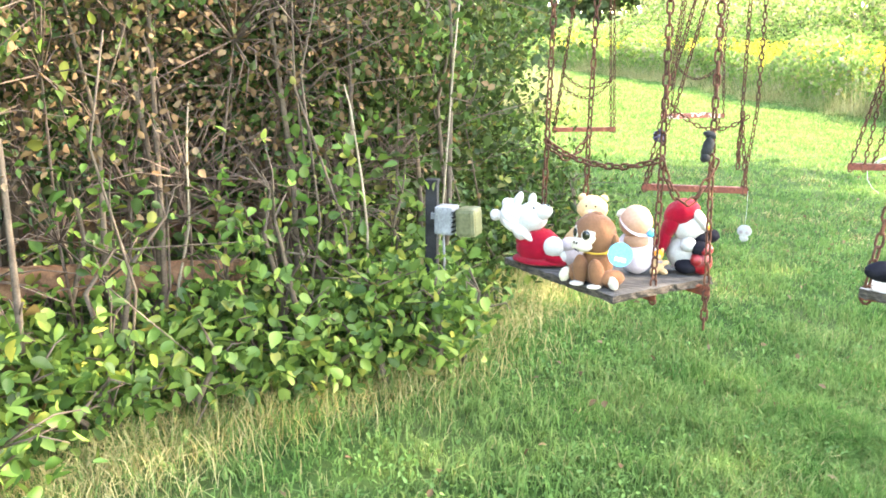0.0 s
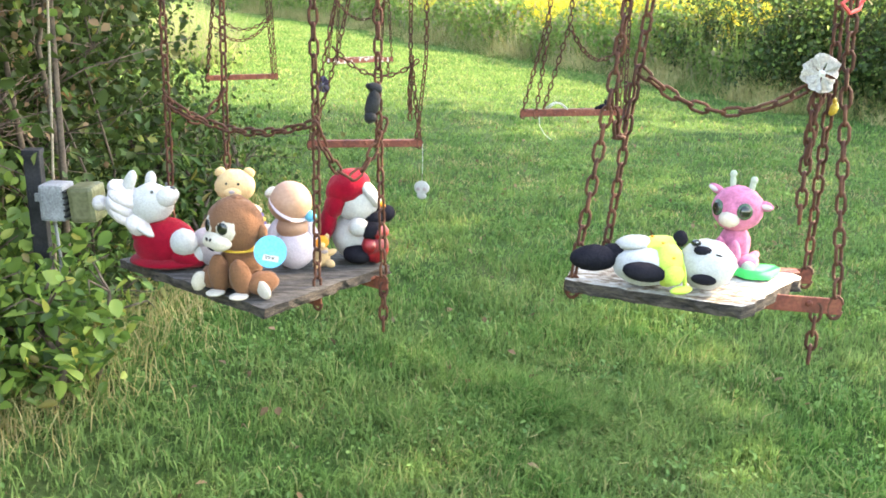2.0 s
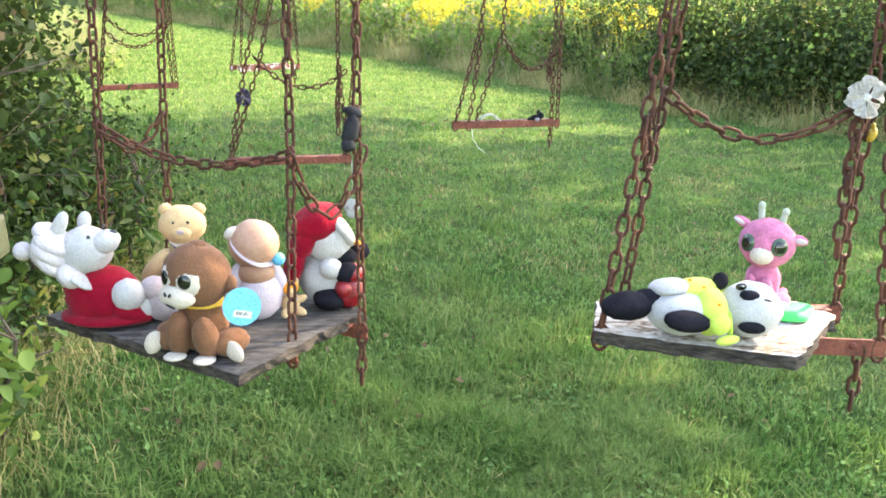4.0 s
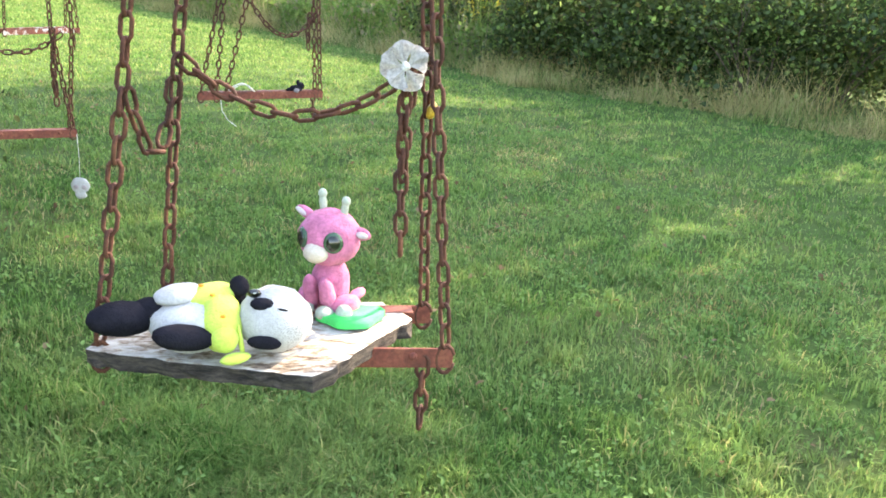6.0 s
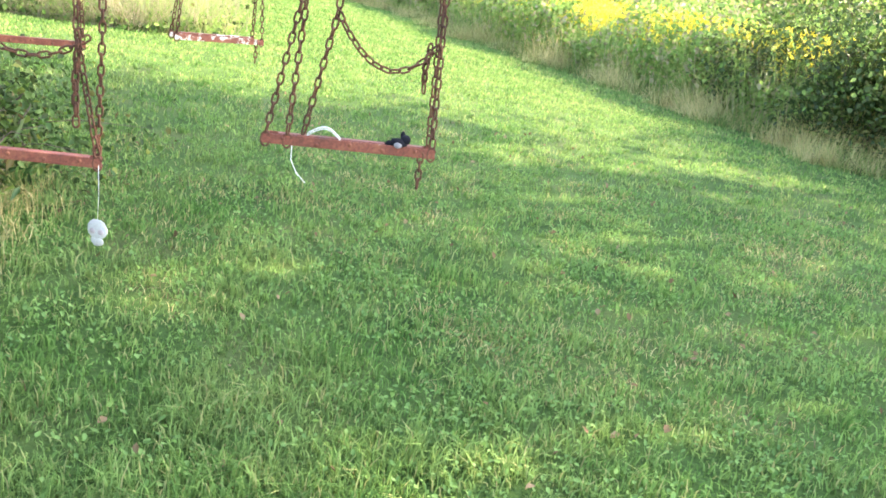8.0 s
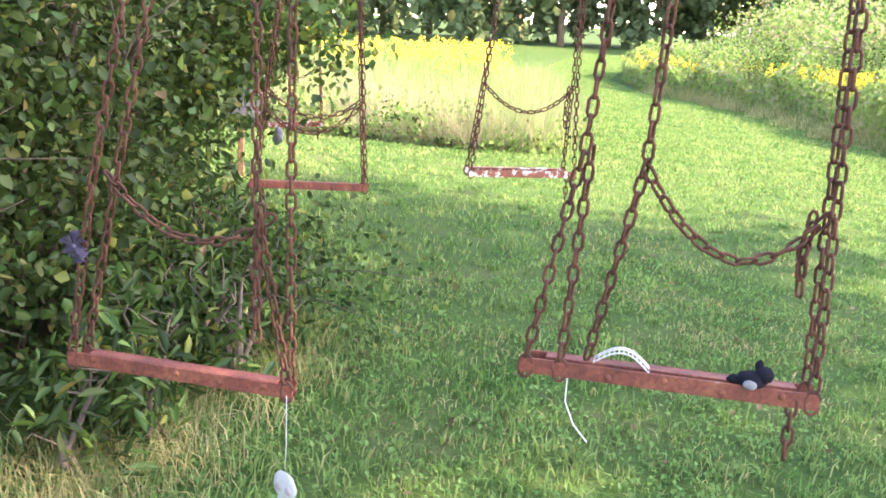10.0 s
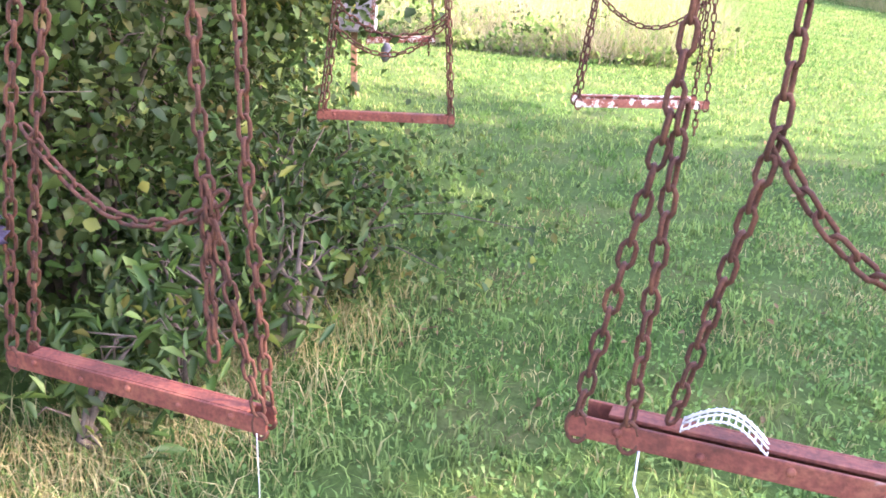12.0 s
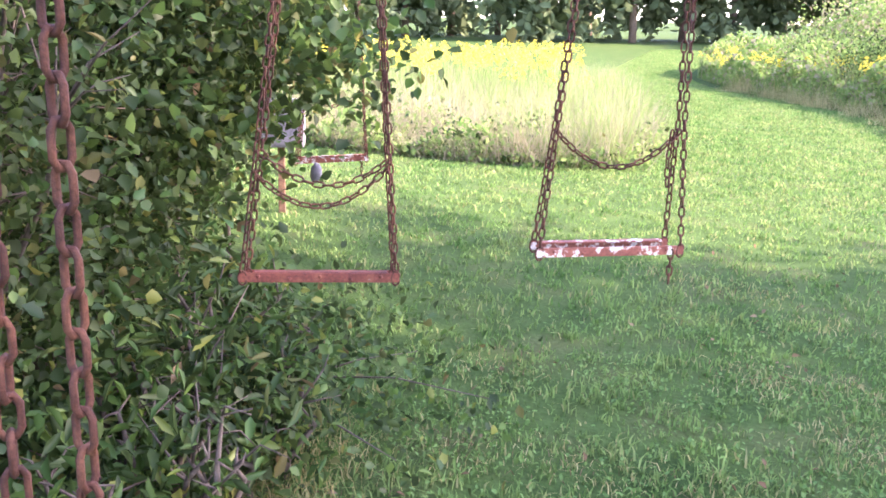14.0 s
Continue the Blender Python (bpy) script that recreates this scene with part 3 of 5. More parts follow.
# ---- meadow and weeds ----
def meadow():
    n = 90000
    y = 12.9 + 22 * rng.random(n) ** 1.6
    right = interp(y, HEDGE)
    x = right - 22 * rng.random(n) ** 1.6 - 0.05 + rng.normal(0, 0.18, n)
    patchy = np.sin(x * 0.9 + 2 * np.sin(y * 0.5)) * np.cos(y * 0.8 + x * 0.4)
    m = (rng.random(n) < np.clip((y - 12.0) / 10 + 0.22 * patchy, 0.15, 0.55)).astype(int)
    edge = np.clip((y - 12.7) / 1.5, 0.45, 1)
    lumps = 0.85 + 0.25 * np.sin(x * 2.1 + 1.5 * np.sin(y * 1.7)) * np.cos(y * 2.3)
    blades("meadow_grass", x, y, 1.05 * edge * lumps * rng.uniform(0.6, 1.1, n), 0.009 + 0.0008 * (y - 12), [M_MEADOW, M_WEED], "tall tan seeding meadow grass", "tall grass", 0.85, m, True)
    # green weeds round the meadow's foot
    n = 16000
    y = 12.7 + 4 * rng.random(n) ** 1.7
    x = interp(y, HEDGE) - 14 * rng.random(n) ** 1.5 + rng.normal(0.05, 0.22, n)
    z = ground_z(x, y) + 0.04 + 0.5 * rng.random(n) ** 1.6 * (0.7 + 0.5 * np.sin(x * 3.3 + np.sin(y * 2.9)))
    me = leaf_cards(np.stack([x, y, z], -1), 0.085 + 0 * x, np.array([0, 0, 0.6]), "meadow_weeds", [M_WEED, M_SHRUB], (rng.random(n) < 0.3).astype(int))
    tagged(new("meadow_weeds", me), "low green weeds at the meadow's edge", "weeds", kind="stuff")
    n = 62000
    y = 6.0 + 33 * rng.random(n) ** 1.5
    d = 0.75 * np.abs(rng.normal(0, 1.0, n))
    tuft = np.clip(0.5 + 0.9 * np.sin(y * 3.1 + 2 * np.sin(d * 2.3 + y)) * np.cos(y * 1.7 + d * 3), 0.05, 1.3)
    ragged = 0.28 * np.sin(y * 2.3 + np.sin(y * 0.7)) + 0.20 * np.sin(y * 5.1 + 1.0) + rng.normal(0, 0.10, n)
    x = interp(y, WEEDS) + d - 0.12 + ragged
    straw = rng.random(n) < np.clip(0.95 * tuft - 0.05, 0.12, 0.8)
    m = np.where(straw, 0, np.where(rng.random(n) < 0.55, 1, 2))
    blades("dry_verge_grass", x, y, 0.12 + 0.85 * np.clip(0.15 + d, 0, 1) * (0.15 + tuft) * rng.random(n), 0.010, [M_STRAW, M_WEED, M_SHRUB], "dry straw and weeds along the lawn's far edge", "dry grass", 0.9, m, True)
    # leafy weed mass behind the verge
    n = 105000
    y = 15.5 + 36 * rng.random(n) ** 1.5
    d = 0.7 + 11 * rng.random(n) ** 1.6
    x = interp(y, WEEDS) + d
    z = ground_z(x, y) + (0.25 + 1.25 * rng.random(n)) * np.clip(0.5 + d / 2.5, 0.4, 1.25) * (0.8 + 0.3 * np.sin(x * 1.9 + np.sin(y * 1.3)))
    new_me = leaf_cards(np.stack([x, y, z], -1), 0.10 + 0.003 * (y - 15), np.array([0, 0, 0.6]), "weed_foliage", [M_WEED, M_MEADOW], (rng.random(n) < 0.22).astype(int))
    tagged(new("weed_foliage", new_me), "tall leafy green weeds beyond the lawn", "weeds", kind="stuff")
    n = 26000
    y = 15 + 37 * rng.random(n) ** 1.3
    d = 0.6 + 11 * rng.random(n) ** 1.3
    x = interp(y, WEEDS) + d
    blades("weed_stalks", x, y, 1.35 + 0.0 * x, 0.014, [M_WEED, M_MEADOW], "upright green weed stalks", "weeds", 0.35, (rng.random(n) < 0.3).astype(int), True)


def goldenrod():
    def patch(n, x, y, low, high, size):
        z = ground_z(x, y) + low + (high - low) * rng.random(n)
        return np.stack([x, y, z], -1), size
    sets = []
    # stand behind the verge to the east of the lawn
    k = 1700
    y = 15.5 + 17 * rng.random(k)
    sets.append((interp(y, WEEDS) + 1.2 + 5.5 * rng.random(k), y))
    # band at the back of the meadow
    k = 400
    y = 20 + 13 * rng.random(k)
    sets.append((interp(y, HEDGE) - 1.2 - 15 * rng.random(k), y))
    k = 260
    y = 34 + 16 * rng.random(k)
    sets.append((interp(y, WEEDS) + 0.6 + 7 * rng.random(k), y))
    x, y = np.concatenate([s[0] for s in sets]), np.concatenate([s[1] for s in sets])
    top = ground_z(x, y) + rng.uniform(0.95, 1.65, len(x))
    per = 28
    ph = rng.random((len(x), per))
    ang = rng.uniform(0, 6.28, (len(x), per))
    rad = 0.03 + 0.15 * (1 - ph)
    c = np.stack([x[:, None] + rad * np.cos(ang), y[:, None] + rad * np.sin(ang), top[:, None] - 0.30 * (1 - ph) + 0.02], -1).reshape(-1, 3)
    me = leaf_cards(c, 0.065 + 0.0 * c[:, 0], np.array([0, 0, 0.8]), "goldenrod", [M_GOLD])
    tagged(new("goldenrod", me), "bright yellow flowering goldenrod plumes", "goldenrod", kind="stuff")
    blades("goldenrod_stalks", np.repeat(x, 6) + rng.normal(0, 0.04, len(x) * 6), np.repeat(y, 6) + rng.normal(0, 0.04, len(x) * 6), 1.2 + np.zeros(len(x) * 6), 0.02, M_WEED, "leafy green goldenrod stalks", "goldenrod", 0.2)


meadow()
goldenrod()

# bushes behind the verge
for bx, by, r, h in ((6.1, 14.7, 1.0, 0.9), (7.0, 13.4, 1.1, 1.0), (5.3, 16.6, 0.9, 0.8), (8.4, 11.9, 1.1, 0.95), (9.6, 11.6, 1.3, 1.0), (8.1, 13.4, 1.3, 1.1), (10.6, 13.0, 1.6, 1.5), (7.2, 15.4, 1.3, 1.0), (9.6, 15.6, 1.8, 1.6), (11.8, 10.2, 1.6, 1.5),
                     (12.8, 12.2, 1.8, 1.9), (6.6, 18.4, 1.5, 1.1), (-1.2, 31.0, 1.5, 0.9), (0.6, 29.0, 1.7, 1.1), (-3.6, 34.5, 1.6, 1.0), (2.4, 31.5, 2.0, 1.4), (0.2, 34.0, 2.2, 1.5), (-6.2, 40.0, 1.8, 1.1)):
    shrub((bx, by), (r, r, h), 7600, 0.078, "rounded dark green bush beyond the verge", [M_SHRUB, M_WEED], 9, "bush", "bushes", 34, 0.4, 0.95, 0.6 if by > 25 else 0.15)
for i in range(10):
    by = 24 + 3.2 * i
    shrub((float(interp(by, WEEDS)) + 9 + random.uniform(-1.5, 2), by), (2.6, 2.6, random.uniform(1.5, 2.6)), 4200, 0.17, "pale green leafy bush in the field", [M_WEED, M_MEADOW], 8, "bush", "field bushes", 40, 0.4, 0.9, 0.35)

# trees that shade the lawn, and the far wood
for tx, ty, th, leaves in ((12.1, 8.5, 13.6, 1150), (12.8, 11.9, 14.2, 2000), (14.6, 16.0, 15.6, 2300), (14.8, 10.3, 12.6, 450), (15.3, 5.6, 11.5, 650), (11.3, 3.6, 11.5, 550), (16.8, 13.6, 13.0, 1700), (19.0, 13.0, 11.5, 1900), (18.3, 10.3, 11.5, 1900), (16.2, 16.9, 13.0, 1500)):
    tree((tx, ty), th, (3.5, 3.5, 2.7), leaves, 0.27, "leafy broad-crowned tree shading the lawn")
# out of view, added only to block sun from the hedge and nearby chains
tree((12.3, 10.9), 11.5, (1.8, 1.8, 1.6), 900, 0.24, "unseen slender leafy tree added to shade the hedge", 0.12)
# the wood's haze comes only from its paler leaf colour
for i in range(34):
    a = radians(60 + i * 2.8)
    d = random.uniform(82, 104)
    tree((d * math.cos(a), d * math.sin(a)), random.uniform(12, 17), (5.5, 5.5, random.uniform(6.5, 8)), 1700, 1.05, "tall green tree at the wood's edge, leaves paled for haze", 0.3, M_FAR)


# ---- the swing ride ----
def link_mesh(wire=0.0036, half=0.0235, wide=0.0125, sides=5, turn=4):
    """One welded chain link lying along x in the xy plane: corners and faces."""
    r = wide - wire
    s = half - wide
    path = [(s + r * math.cos(a), r * math.sin(a)) for a in np.linspace(-math.pi / 2, math.pi / 2, turn)]
    path += [(-s - r * math.cos(a), -r * math.sin(a)) for a in np.linspace(-math.pi / 2, math.pi / 2, turn)]
    n = len(path)
    v, f = [], []
    for i, (px, py) in enumerate(path):
        qx, qy = path[(i + 1) % n]
        ox, oy = path[i - 1]
        t = Vector((qx - ox, qy - oy, 0)).normalized()
        o = Vector((t.y, -t.x, 0))
        for k in range(sides):
            a = 2 * math.pi * k / sides
            v.append((px + o.x * math.cos(a) * wire, py + o.y * math.cos(a) * wire, math.sin(a) * wire))
            f.append((i * sides + k, i * sides + (k + 1) % sides, ((i + 1) % n) * sides + (k + 1) % sides, ((i + 1) % n) * sides + k))
    return np.array(v), np.array(f)


LINK_V, LINK_F = link_mesh()
PITCH = 0.0335


def chain(pts, parent, origin, name="chain", label="", mat=None, twist=0.35):
    """A chain of separate links along a polyline; every other link stands crosswise."""
    pts = [Vector(p) for p in pts]
    lens = [(b - a).length for a, b in zip(pts, pts[1:])]
    total = sum(lens)
    count = max(2, round(total / PITCH))
    vs, fs = [], []
    ref = Vector((0.35, -0.94, 0.1))
    spin = random.uniform(0, 3.14)
    for i in range(count):
        s = (i + 0.5) * total / count
        k = 0
        while k < len(lens) - 1 and s > lens[k]:
            s -= lens[k]
            k += 1
        d = (pts[k + 1] - pts[k]).normalized()
        p = pts[k] + d * s
        side = (ref - d * ref.dot(d)).normalized()
        up = d.cross(side)
        a = spin + (i % 2) * math.pi / 2 + random.gauss(0, 0.12) + twist * math.sin(i * 0.21)
        y = side * math.cos(a) + up * math.sin(a)
        z = d.cross(y)
        m = np.array([d, y, z])
        vs.append(LINK_V @ m + np.array(p - origin))
        fs.append(LINK_F + i * len(LINK_V))
    me = from_arrays(name, np.concatenate(vs), np.concatenate(fs), mat or M_RUST)
    me.polygons.foreach_set("use_smooth", [True] * len(me.polygons))
    ob = new(name, me)
    ob.parent = parent
    if label:
        ob["label"] = label
    return ob


def sag(a, b, drop, n=14):
    a, b = Vector(a), Vector(b)
    return [a.lerp(b, i / n) - Vector((0, 0, drop * 4 * (i / n) * (1 - i / n))) for i in range(n + 1)]


def angle_bar(bm, a, b, inward, h=0.033, w=0.034, t=0.006, over=0.013, bolts=5):
    """Angle iron from a to b with an upright flange, a flat one turned inward, rounded ends and bolt heads."""
    a, b = Vector(a), Vector(b)
    d = (b - a).normalized()
    up = Vector((0, 0, 1)) - d * d.z
    up.normalize()
    side = d.cross(up)
    if side.dot(inward) < 0:
        side = -side
    m = Matrix.Translation((a + b) / 2) @ Matrix((d, side, d.cross(side))).transposed().to_4x4()
    length = (b - a).length + 2 * over
    box(bm, m, (length, t, h), 0, 0.002)
    box(bm, m @ Matrix.Translation((0, w / 2, -h / 2 + t / 2)), (length - 0.07, w - t, t), 0, 0.0015)
    for i in range(bolts):
        q = m @ Vector((length * (0.12 + 0.76 * i / max(1, bolts - 1) - 0.5), -t / 2 - 0.001, 0.004 * (-1) ** i))
        blob(bm, q, (0.007, 0.005, 0.007), (0, 0, math.degrees(math.atan2(d.y, d.x))), 0, 8, 0.0)


ARM_Z = 3.75

HUB = Vector((-4.5, 2.7, 0))


def swing(fl, fr, rl, rr, label, lean=(0.09, 0.05), joint=0.55, loops=((0.5, 0.5, 0.13),), bar_mat=None, tail="front", hooks=(), gap_half=(0.022, 0.022), third=False, abreast=False, drift=((0, 0, 0), (0, 0, 0))):
    """A seat of two iron bars hung by chains. fl, fr: the ends of the front bar; rl, rr: of the rear one."""
    fl, fr, rl, rr = (Vector(p) for p in (fl, fr, rl, rr))
    mid = (fl + fr + rl + rr) / 4
    along = (fr - fl).normalized()
    base = root("chain_swing", mid, label, "swing", "swings of the ride")
    for name, a, b, inward in (("front_bar", fl, fr, rl - fl), ("rear_bar", rl, rr, fl - rl)):
        bm = bmesh.new()
        angle_bar(bm, a - mid, b - mid, inward)
        part(name, bm, bar_mat or M_RUSTRED, base, "rust-red iron bar with bolt heads", False)
    ties = []
    for f, r, way, ln, half, off in ((fl, rl, along, lean[0], gap_half[0], Vector(drift[0])), (fr, rr, -along, lean[1], gap_half[1], Vector(drift[1]))):
        if third and f is fl:
            r = fl + along * 0.07
        m = (f + r) / 2
        j = m + way * ln * joint + Vector((0, 0, joint)) + off
        top = m + way * ln * (ARM_Z - m.z) + Vector((0, 0, ARM_Z - m.z)) + off
        gap = (along if abreast else (r - f).normalized()) * half
        chain([f + Vector((0, 0, 0.02)), j - gap, top - gap], base, mid, label="rusted iron chain")
        chain([r + Vector((0, 0, 0.02)), j + gap] + ([] if third and way is along else [top + gap]), base, mid)
        for e in (f, r):
            bm = bmesh.new()
            g = [e - mid + Vector((0, 0, -0.002)) + along * 0.014 * math.cos(q) + Vector((0, 0, 0.024 * math.sin(q))) for q in np.linspace(0.3, 6.0, 12)]
            tube(bm, g, 0.0038, 6)
            part("shackle", bm, M_RUST, base)
        ties.append((m + off, way, ln))
    if third:
        m, way, ln = ties[0]
        knot = m + along * 0.145 + Vector((0, 0.0, 0.43))
        chain([fl + along * 0.112 + Vector((0, 0.03, 0.02)), knot, knot + along * 0.12 + Vector((0, 0, ARM_Z - knot.z))], base, mid)
        ties[0] = (knot - Vector((0, 0, 0.40)), along, 0.0)
    for hl, hr, drop in loops:
        ends = [m + way * ln * h + Vector((0, 0, h)) for (m, way, ln), h in zip(ties, (hl, hr))]
        chain(sag(ends[0], ends[1], drop), base, mid, "safety_chain", "slack rusted safety chain")
    if tail:
        p = fr - along * 0.035 if tail == "front" else rr
        chain([p, p - Vector((0, 0, 0.12))], base, mid, "hanging_chain_end")
    for h0, length in hooks:
        m, way, ln = ties[1]
        s = m + way * ln * h0 + Vector((0, 0, h0)) - along * 0.03
        chain([s, s - Vector((0.01, 0, length * 0.55)), s - along * 0.005 - Vector((0, 0, length))], base, mid, "hanging_chain_end")
    return base


def bare(l, r, depth):
    """Ends of both bars of a bare seat from the ends of its front one."""
    l, r = Vector(l), Vector(r)
    back = Vector((-(r - l).y, (r - l).x, 0)).normalized() * depth
    return l, r, l + back + (r - l) * 0.03, r + back - (r - l) * 0.01


SWINGS = [
    swing((-0.50, 1.93, 0.800), (-0.065, 1.622, 0.800), (-0.38, 2.06, 0.800), (0.08, 1.745, 0.800), "rusty chain swing with a grey weathered board seat", (0.02, 0.02), 0.42, (), None, "rear", (), (0.085, 0.085)),
    swing((0.490, 1.360, 0.943), (1.003, 1.326, 0.927), (0.575, 1.50, 0.945), (1.00, 1.475, 0.940), "rusty chain swing with a white-painted board seat", (0.10, 0.06), 0.43, (), hooks=((0.46, 0.20), (0.44, 0.30)), gap_half=(0.062, 0.03)),
    swing(*bare((-0.430, 3.752, 0.787), (0.078, 3.905, 0.780), 0.035), "rusty red chain swing with a bare iron seat", (0.22, 0.01), 0.42, ((0.45, 0.40, 0.10),), tail="", hooks=((0.42, 0.30), (0.40, 0.24)), gap_half=(0.028, 0.038), abreast=True, drift=((0.01, -0.03, 0), (0.0, -0.055, 0))),
    swing(*bare((0.582, 4.04, 0.921), (1.112, 4.195, 0.922), 0.05), "rusty red chain swing with bolted iron seat bars", (0.085, 0.03), 0.46, ((0.40, 0.36, 0.13),), hooks=((0.36, 0.16), (0.34, 0.10)), gap_half=(0.006, 0.022), third=True, drift=((0.03, -0.05, 0), (0, 0, 0))),
    swing(*bare((-1.375, 5.45, 0.900), (-0.995, 5.79, 0.892), 0.04), "rusty red chain swing with two slack safety chains", (0.13, 0.06), 0.45, ((0.42, 0.40, 0.10), (0.34, 0.38, 0.12)), tail=""),
    swing(*bare((-0.622, 6.12, 0.975), (-0.25, 6.49, 0.975), 0.12), "rusty chain swing with flaking white paint on its bars", (0.11, 0.01), 0.45, ((0.42, 0.42, 0.13),), M_PEEL, hooks=((0.42, 0.20),)),
    swing(*bare((-3.60, 8.10, 0.83), (-3.21, 8.42, 0.86), 0.16), "rusty chain swing with a flaking white seat far along the hedge", (0.12, 0.05), 0.45, ((0.50, 0.50, 0.12),), M_PEEL),
]

for ends, drop in ((((-0.50, 1.93, 1.22), (-0.065, 1.622, 1.215)), 0.05), (((-0.065, 1.622, 1.215), (0.08, 1.745, 1.21)), 0.13), (((-0.50, 1.93, 1.24), (-0.38, 2.06, 1.23)), 0.08)):
    chain(sag(*ends, drop), SWINGS[0], SWINGS[0].location.copy(), "safety_chain", "slack rusted safety chain")
chain(sag((0.607, 1.483, 1.365), (0.970, 1.400, 1.385), 0.088), SWINGS[1], SWINGS[1].location.copy(), "safety_chain", "slack rusted safety chain")
chain(sag((0.545, 1.38, 1.33), (0.60, 1.50, 1.33), 0.10), SWINGS[1], SWINGS[1].location.copy(), "safety_chain", "slack rusted safety chain")


def ride():
    z0 = gz(HUB.x, HUB.y)
    base = root("swing_ride", (HUB.x, HUB.y, z0), "rusted iron swing ride mast with overhead arms", "ride")
    bm = bmesh.new()
    tube(bm, [(0, 0, -0.1), (0, 0, 2.5), (0, 0, 4.6)], [0.16, 0.14, 0.12], 14)
    part("mast", bm, M_RUSTRED, base)
    for s in SWINGS:
        o = Vector((s.location.x - HUB.x, s.location.y - HUB.y, 0))
        e = o + o.normalized() * 0.4
        bm = bmesh.new()
        tube(bm, [(0, 0, ARM_Z - z0), (e.x, e.y, ARM_Z - z0)], 0.03, 8)
        tube(bm, [(0, 0, 4.55), (o.x * 0.9, o.y * 0.9, ARM_Z - z0)], 0.008, 6)
        side = Vector((-o.y, o.x, 0)).normalized() * 0.12
        for k in (-0.24, 0.0, 0.24):
            q = o + o.normalized() * k
            tube(bm, [q - side + Vector((0, 0, ARM_Z - z0)), q + side + Vector((0, 0, ARM_Z - z0))], 0.012, 6)
        part("arm", bm, M_RUSTRED, base)


ride()


def slab(outline, thick, name, mats, label, parent_label, tilt=0.0):
    """A worn board from an outline, with a ragged, splintered edge."""
    bm = bmesh.new()
    pts = []
    n = len(outline)
    for i in range(n):
        a, b = Vector(outline[i]), Vector(outline[(i + 1) % n])
        k = max(2, int((b - a).length / 0.018))
        for j in range(k):
            p = a.lerp(b, j / k)
            pts.append(p + Vector((random.gauss(0, 0.0022), random.gauss(0, 0.0022), random.gauss(0, 0.0008))))
    top = [bm.verts.new(p) for p in pts]
    mid_ = [bm.verts.new(p + Vector((random.gauss(0, 0.002), random.gauss(0, 0.002), -thick * 0.5))) for p in pts]
    low = [bm.verts.new(p + Vector((random.gauss(0, 0.003), random.gauss(0, 0.003), -thick))) for p in pts]
    bm.faces.new(top).material_index = 0
    bm.faces.new(low[::-1]).material_index = 1
    for ra, rb in ((top, mid_), (mid_, low)):
        for i in range(len(pts)):
            bm.faces.new((ra[i - 1], rb[i - 1], rb[i], ra[i])).material_index = 1
    bmesh.ops.recalc_face_normals(bm, faces=bm.faces)
    return single(name, bm, mats, label, "board", False)


slab([(-0.155, 1.457, 0.834), (0.092, 1.80, 0.832), (-0.33, 2.11, 0.834), (-0.585, 1.775, 0.834)], 0.022, "seat_board", [M_GREYWOOD, M_RAWEDGE], "weathered grey plywood board on the swing's bars", "")
slab([(0.470, 1.345, 0.960), (0.62, 1.283, 0.959), (0.785, 1.222, 0.957), (0.87, 1.31, 0.956), (0.968, 1.42, 0.956), (0.93, 1.50, 0.955), (0.70, 1.525, 0.955), (0.53, 1.515, 0.957)], 0.024, "seat_board", [M_WHITEWOOD, M_RAWEDGE], "splintered white-painted plywood board on the swing's bars", "")


# ---- toys ----
PIECE = {P_CREAM: "pale_patch", P_YELLOW: "ribbon", P_NAVY: "scarf", P_RED: "felt_garment", P_ROSE: "fleece_hat", P_BLACK: "black_patch", P_LIME: "shirt", P_MINT: "hoof", P_ORANGE: "orange_patch", P_GREY: "nose", P_WHITE: "white_patch", P_TAN: "tan_patch"}


def toy(name, place, turn, lumps, label, scale=1.0, tilt=(0, 0), category="soft toy"):
    """A stuffed toy of lumps (centre, radii, turn, material): its body in one mesh, eyes, clothes and patches as parts. It faces -y before it is turned."""
    at = pose(*place, tilt[0], tilt[1], turn) @ Matrix.Scale(scale, 4)
    if category == "doll":
        mats, bm = [], bmesh.new()
        for c, r, rot, mat in lumps:
            if mat not in mats:
                mats.append(mat)
            blob(bm, c, r, rot, mats.index(mat), 26, fuzz=0.003)
        ob = single(name, bm, mats, label, category)
        ob.matrix_world = at
        return ob
    base = root(name, (0, 0, 0), label, category)
    base.matrix_world = at
    main, head_z = lumps[0][3], lumps[1][0][2]
    for i, (c, r, rot, mat) in enumerate(lumps):
        bm = bmesh.new()
        eye = mat in (P_EYE, P_EYEGREEN)
        blob(bm, c, r, rot, 0, 12 if eye or max(r) < 0.012 else 38 if max(r) > 0.03 else 24, 0.0 if eye else 0.05, fuzz=0.0 if eye else 0.010)
        if i == 0:
            kind_of = "body"
        elif mat in (P_EYE, P_EYEGREEN):
            kind_of = "eye"
        elif mat == main:
            kind_of = "head" if i == 1 else "ear" if c[2] > head_z + 0.02 else "limb"
        else:
            kind_of = PIECE[mat]
        part(kind_of, bm, mat, base)
    return base


B1, B2 = 0.834, 0.960
N0 = (0, 0, 0)
def swivel(lumps, degrees, about=(0, 0, 0)):
    """The same lumps turned about an upright axis, as a head on its neck."""
    m = Matrix.Rotation(radians(degrees), 4, "Z")
    o = Vector(about)
    return [(tuple(m @ (Vector(c) - o) + o), r, (rot[0], rot[1], rot[2] + degrees), mat) for c, r, rot, mat in lumps]


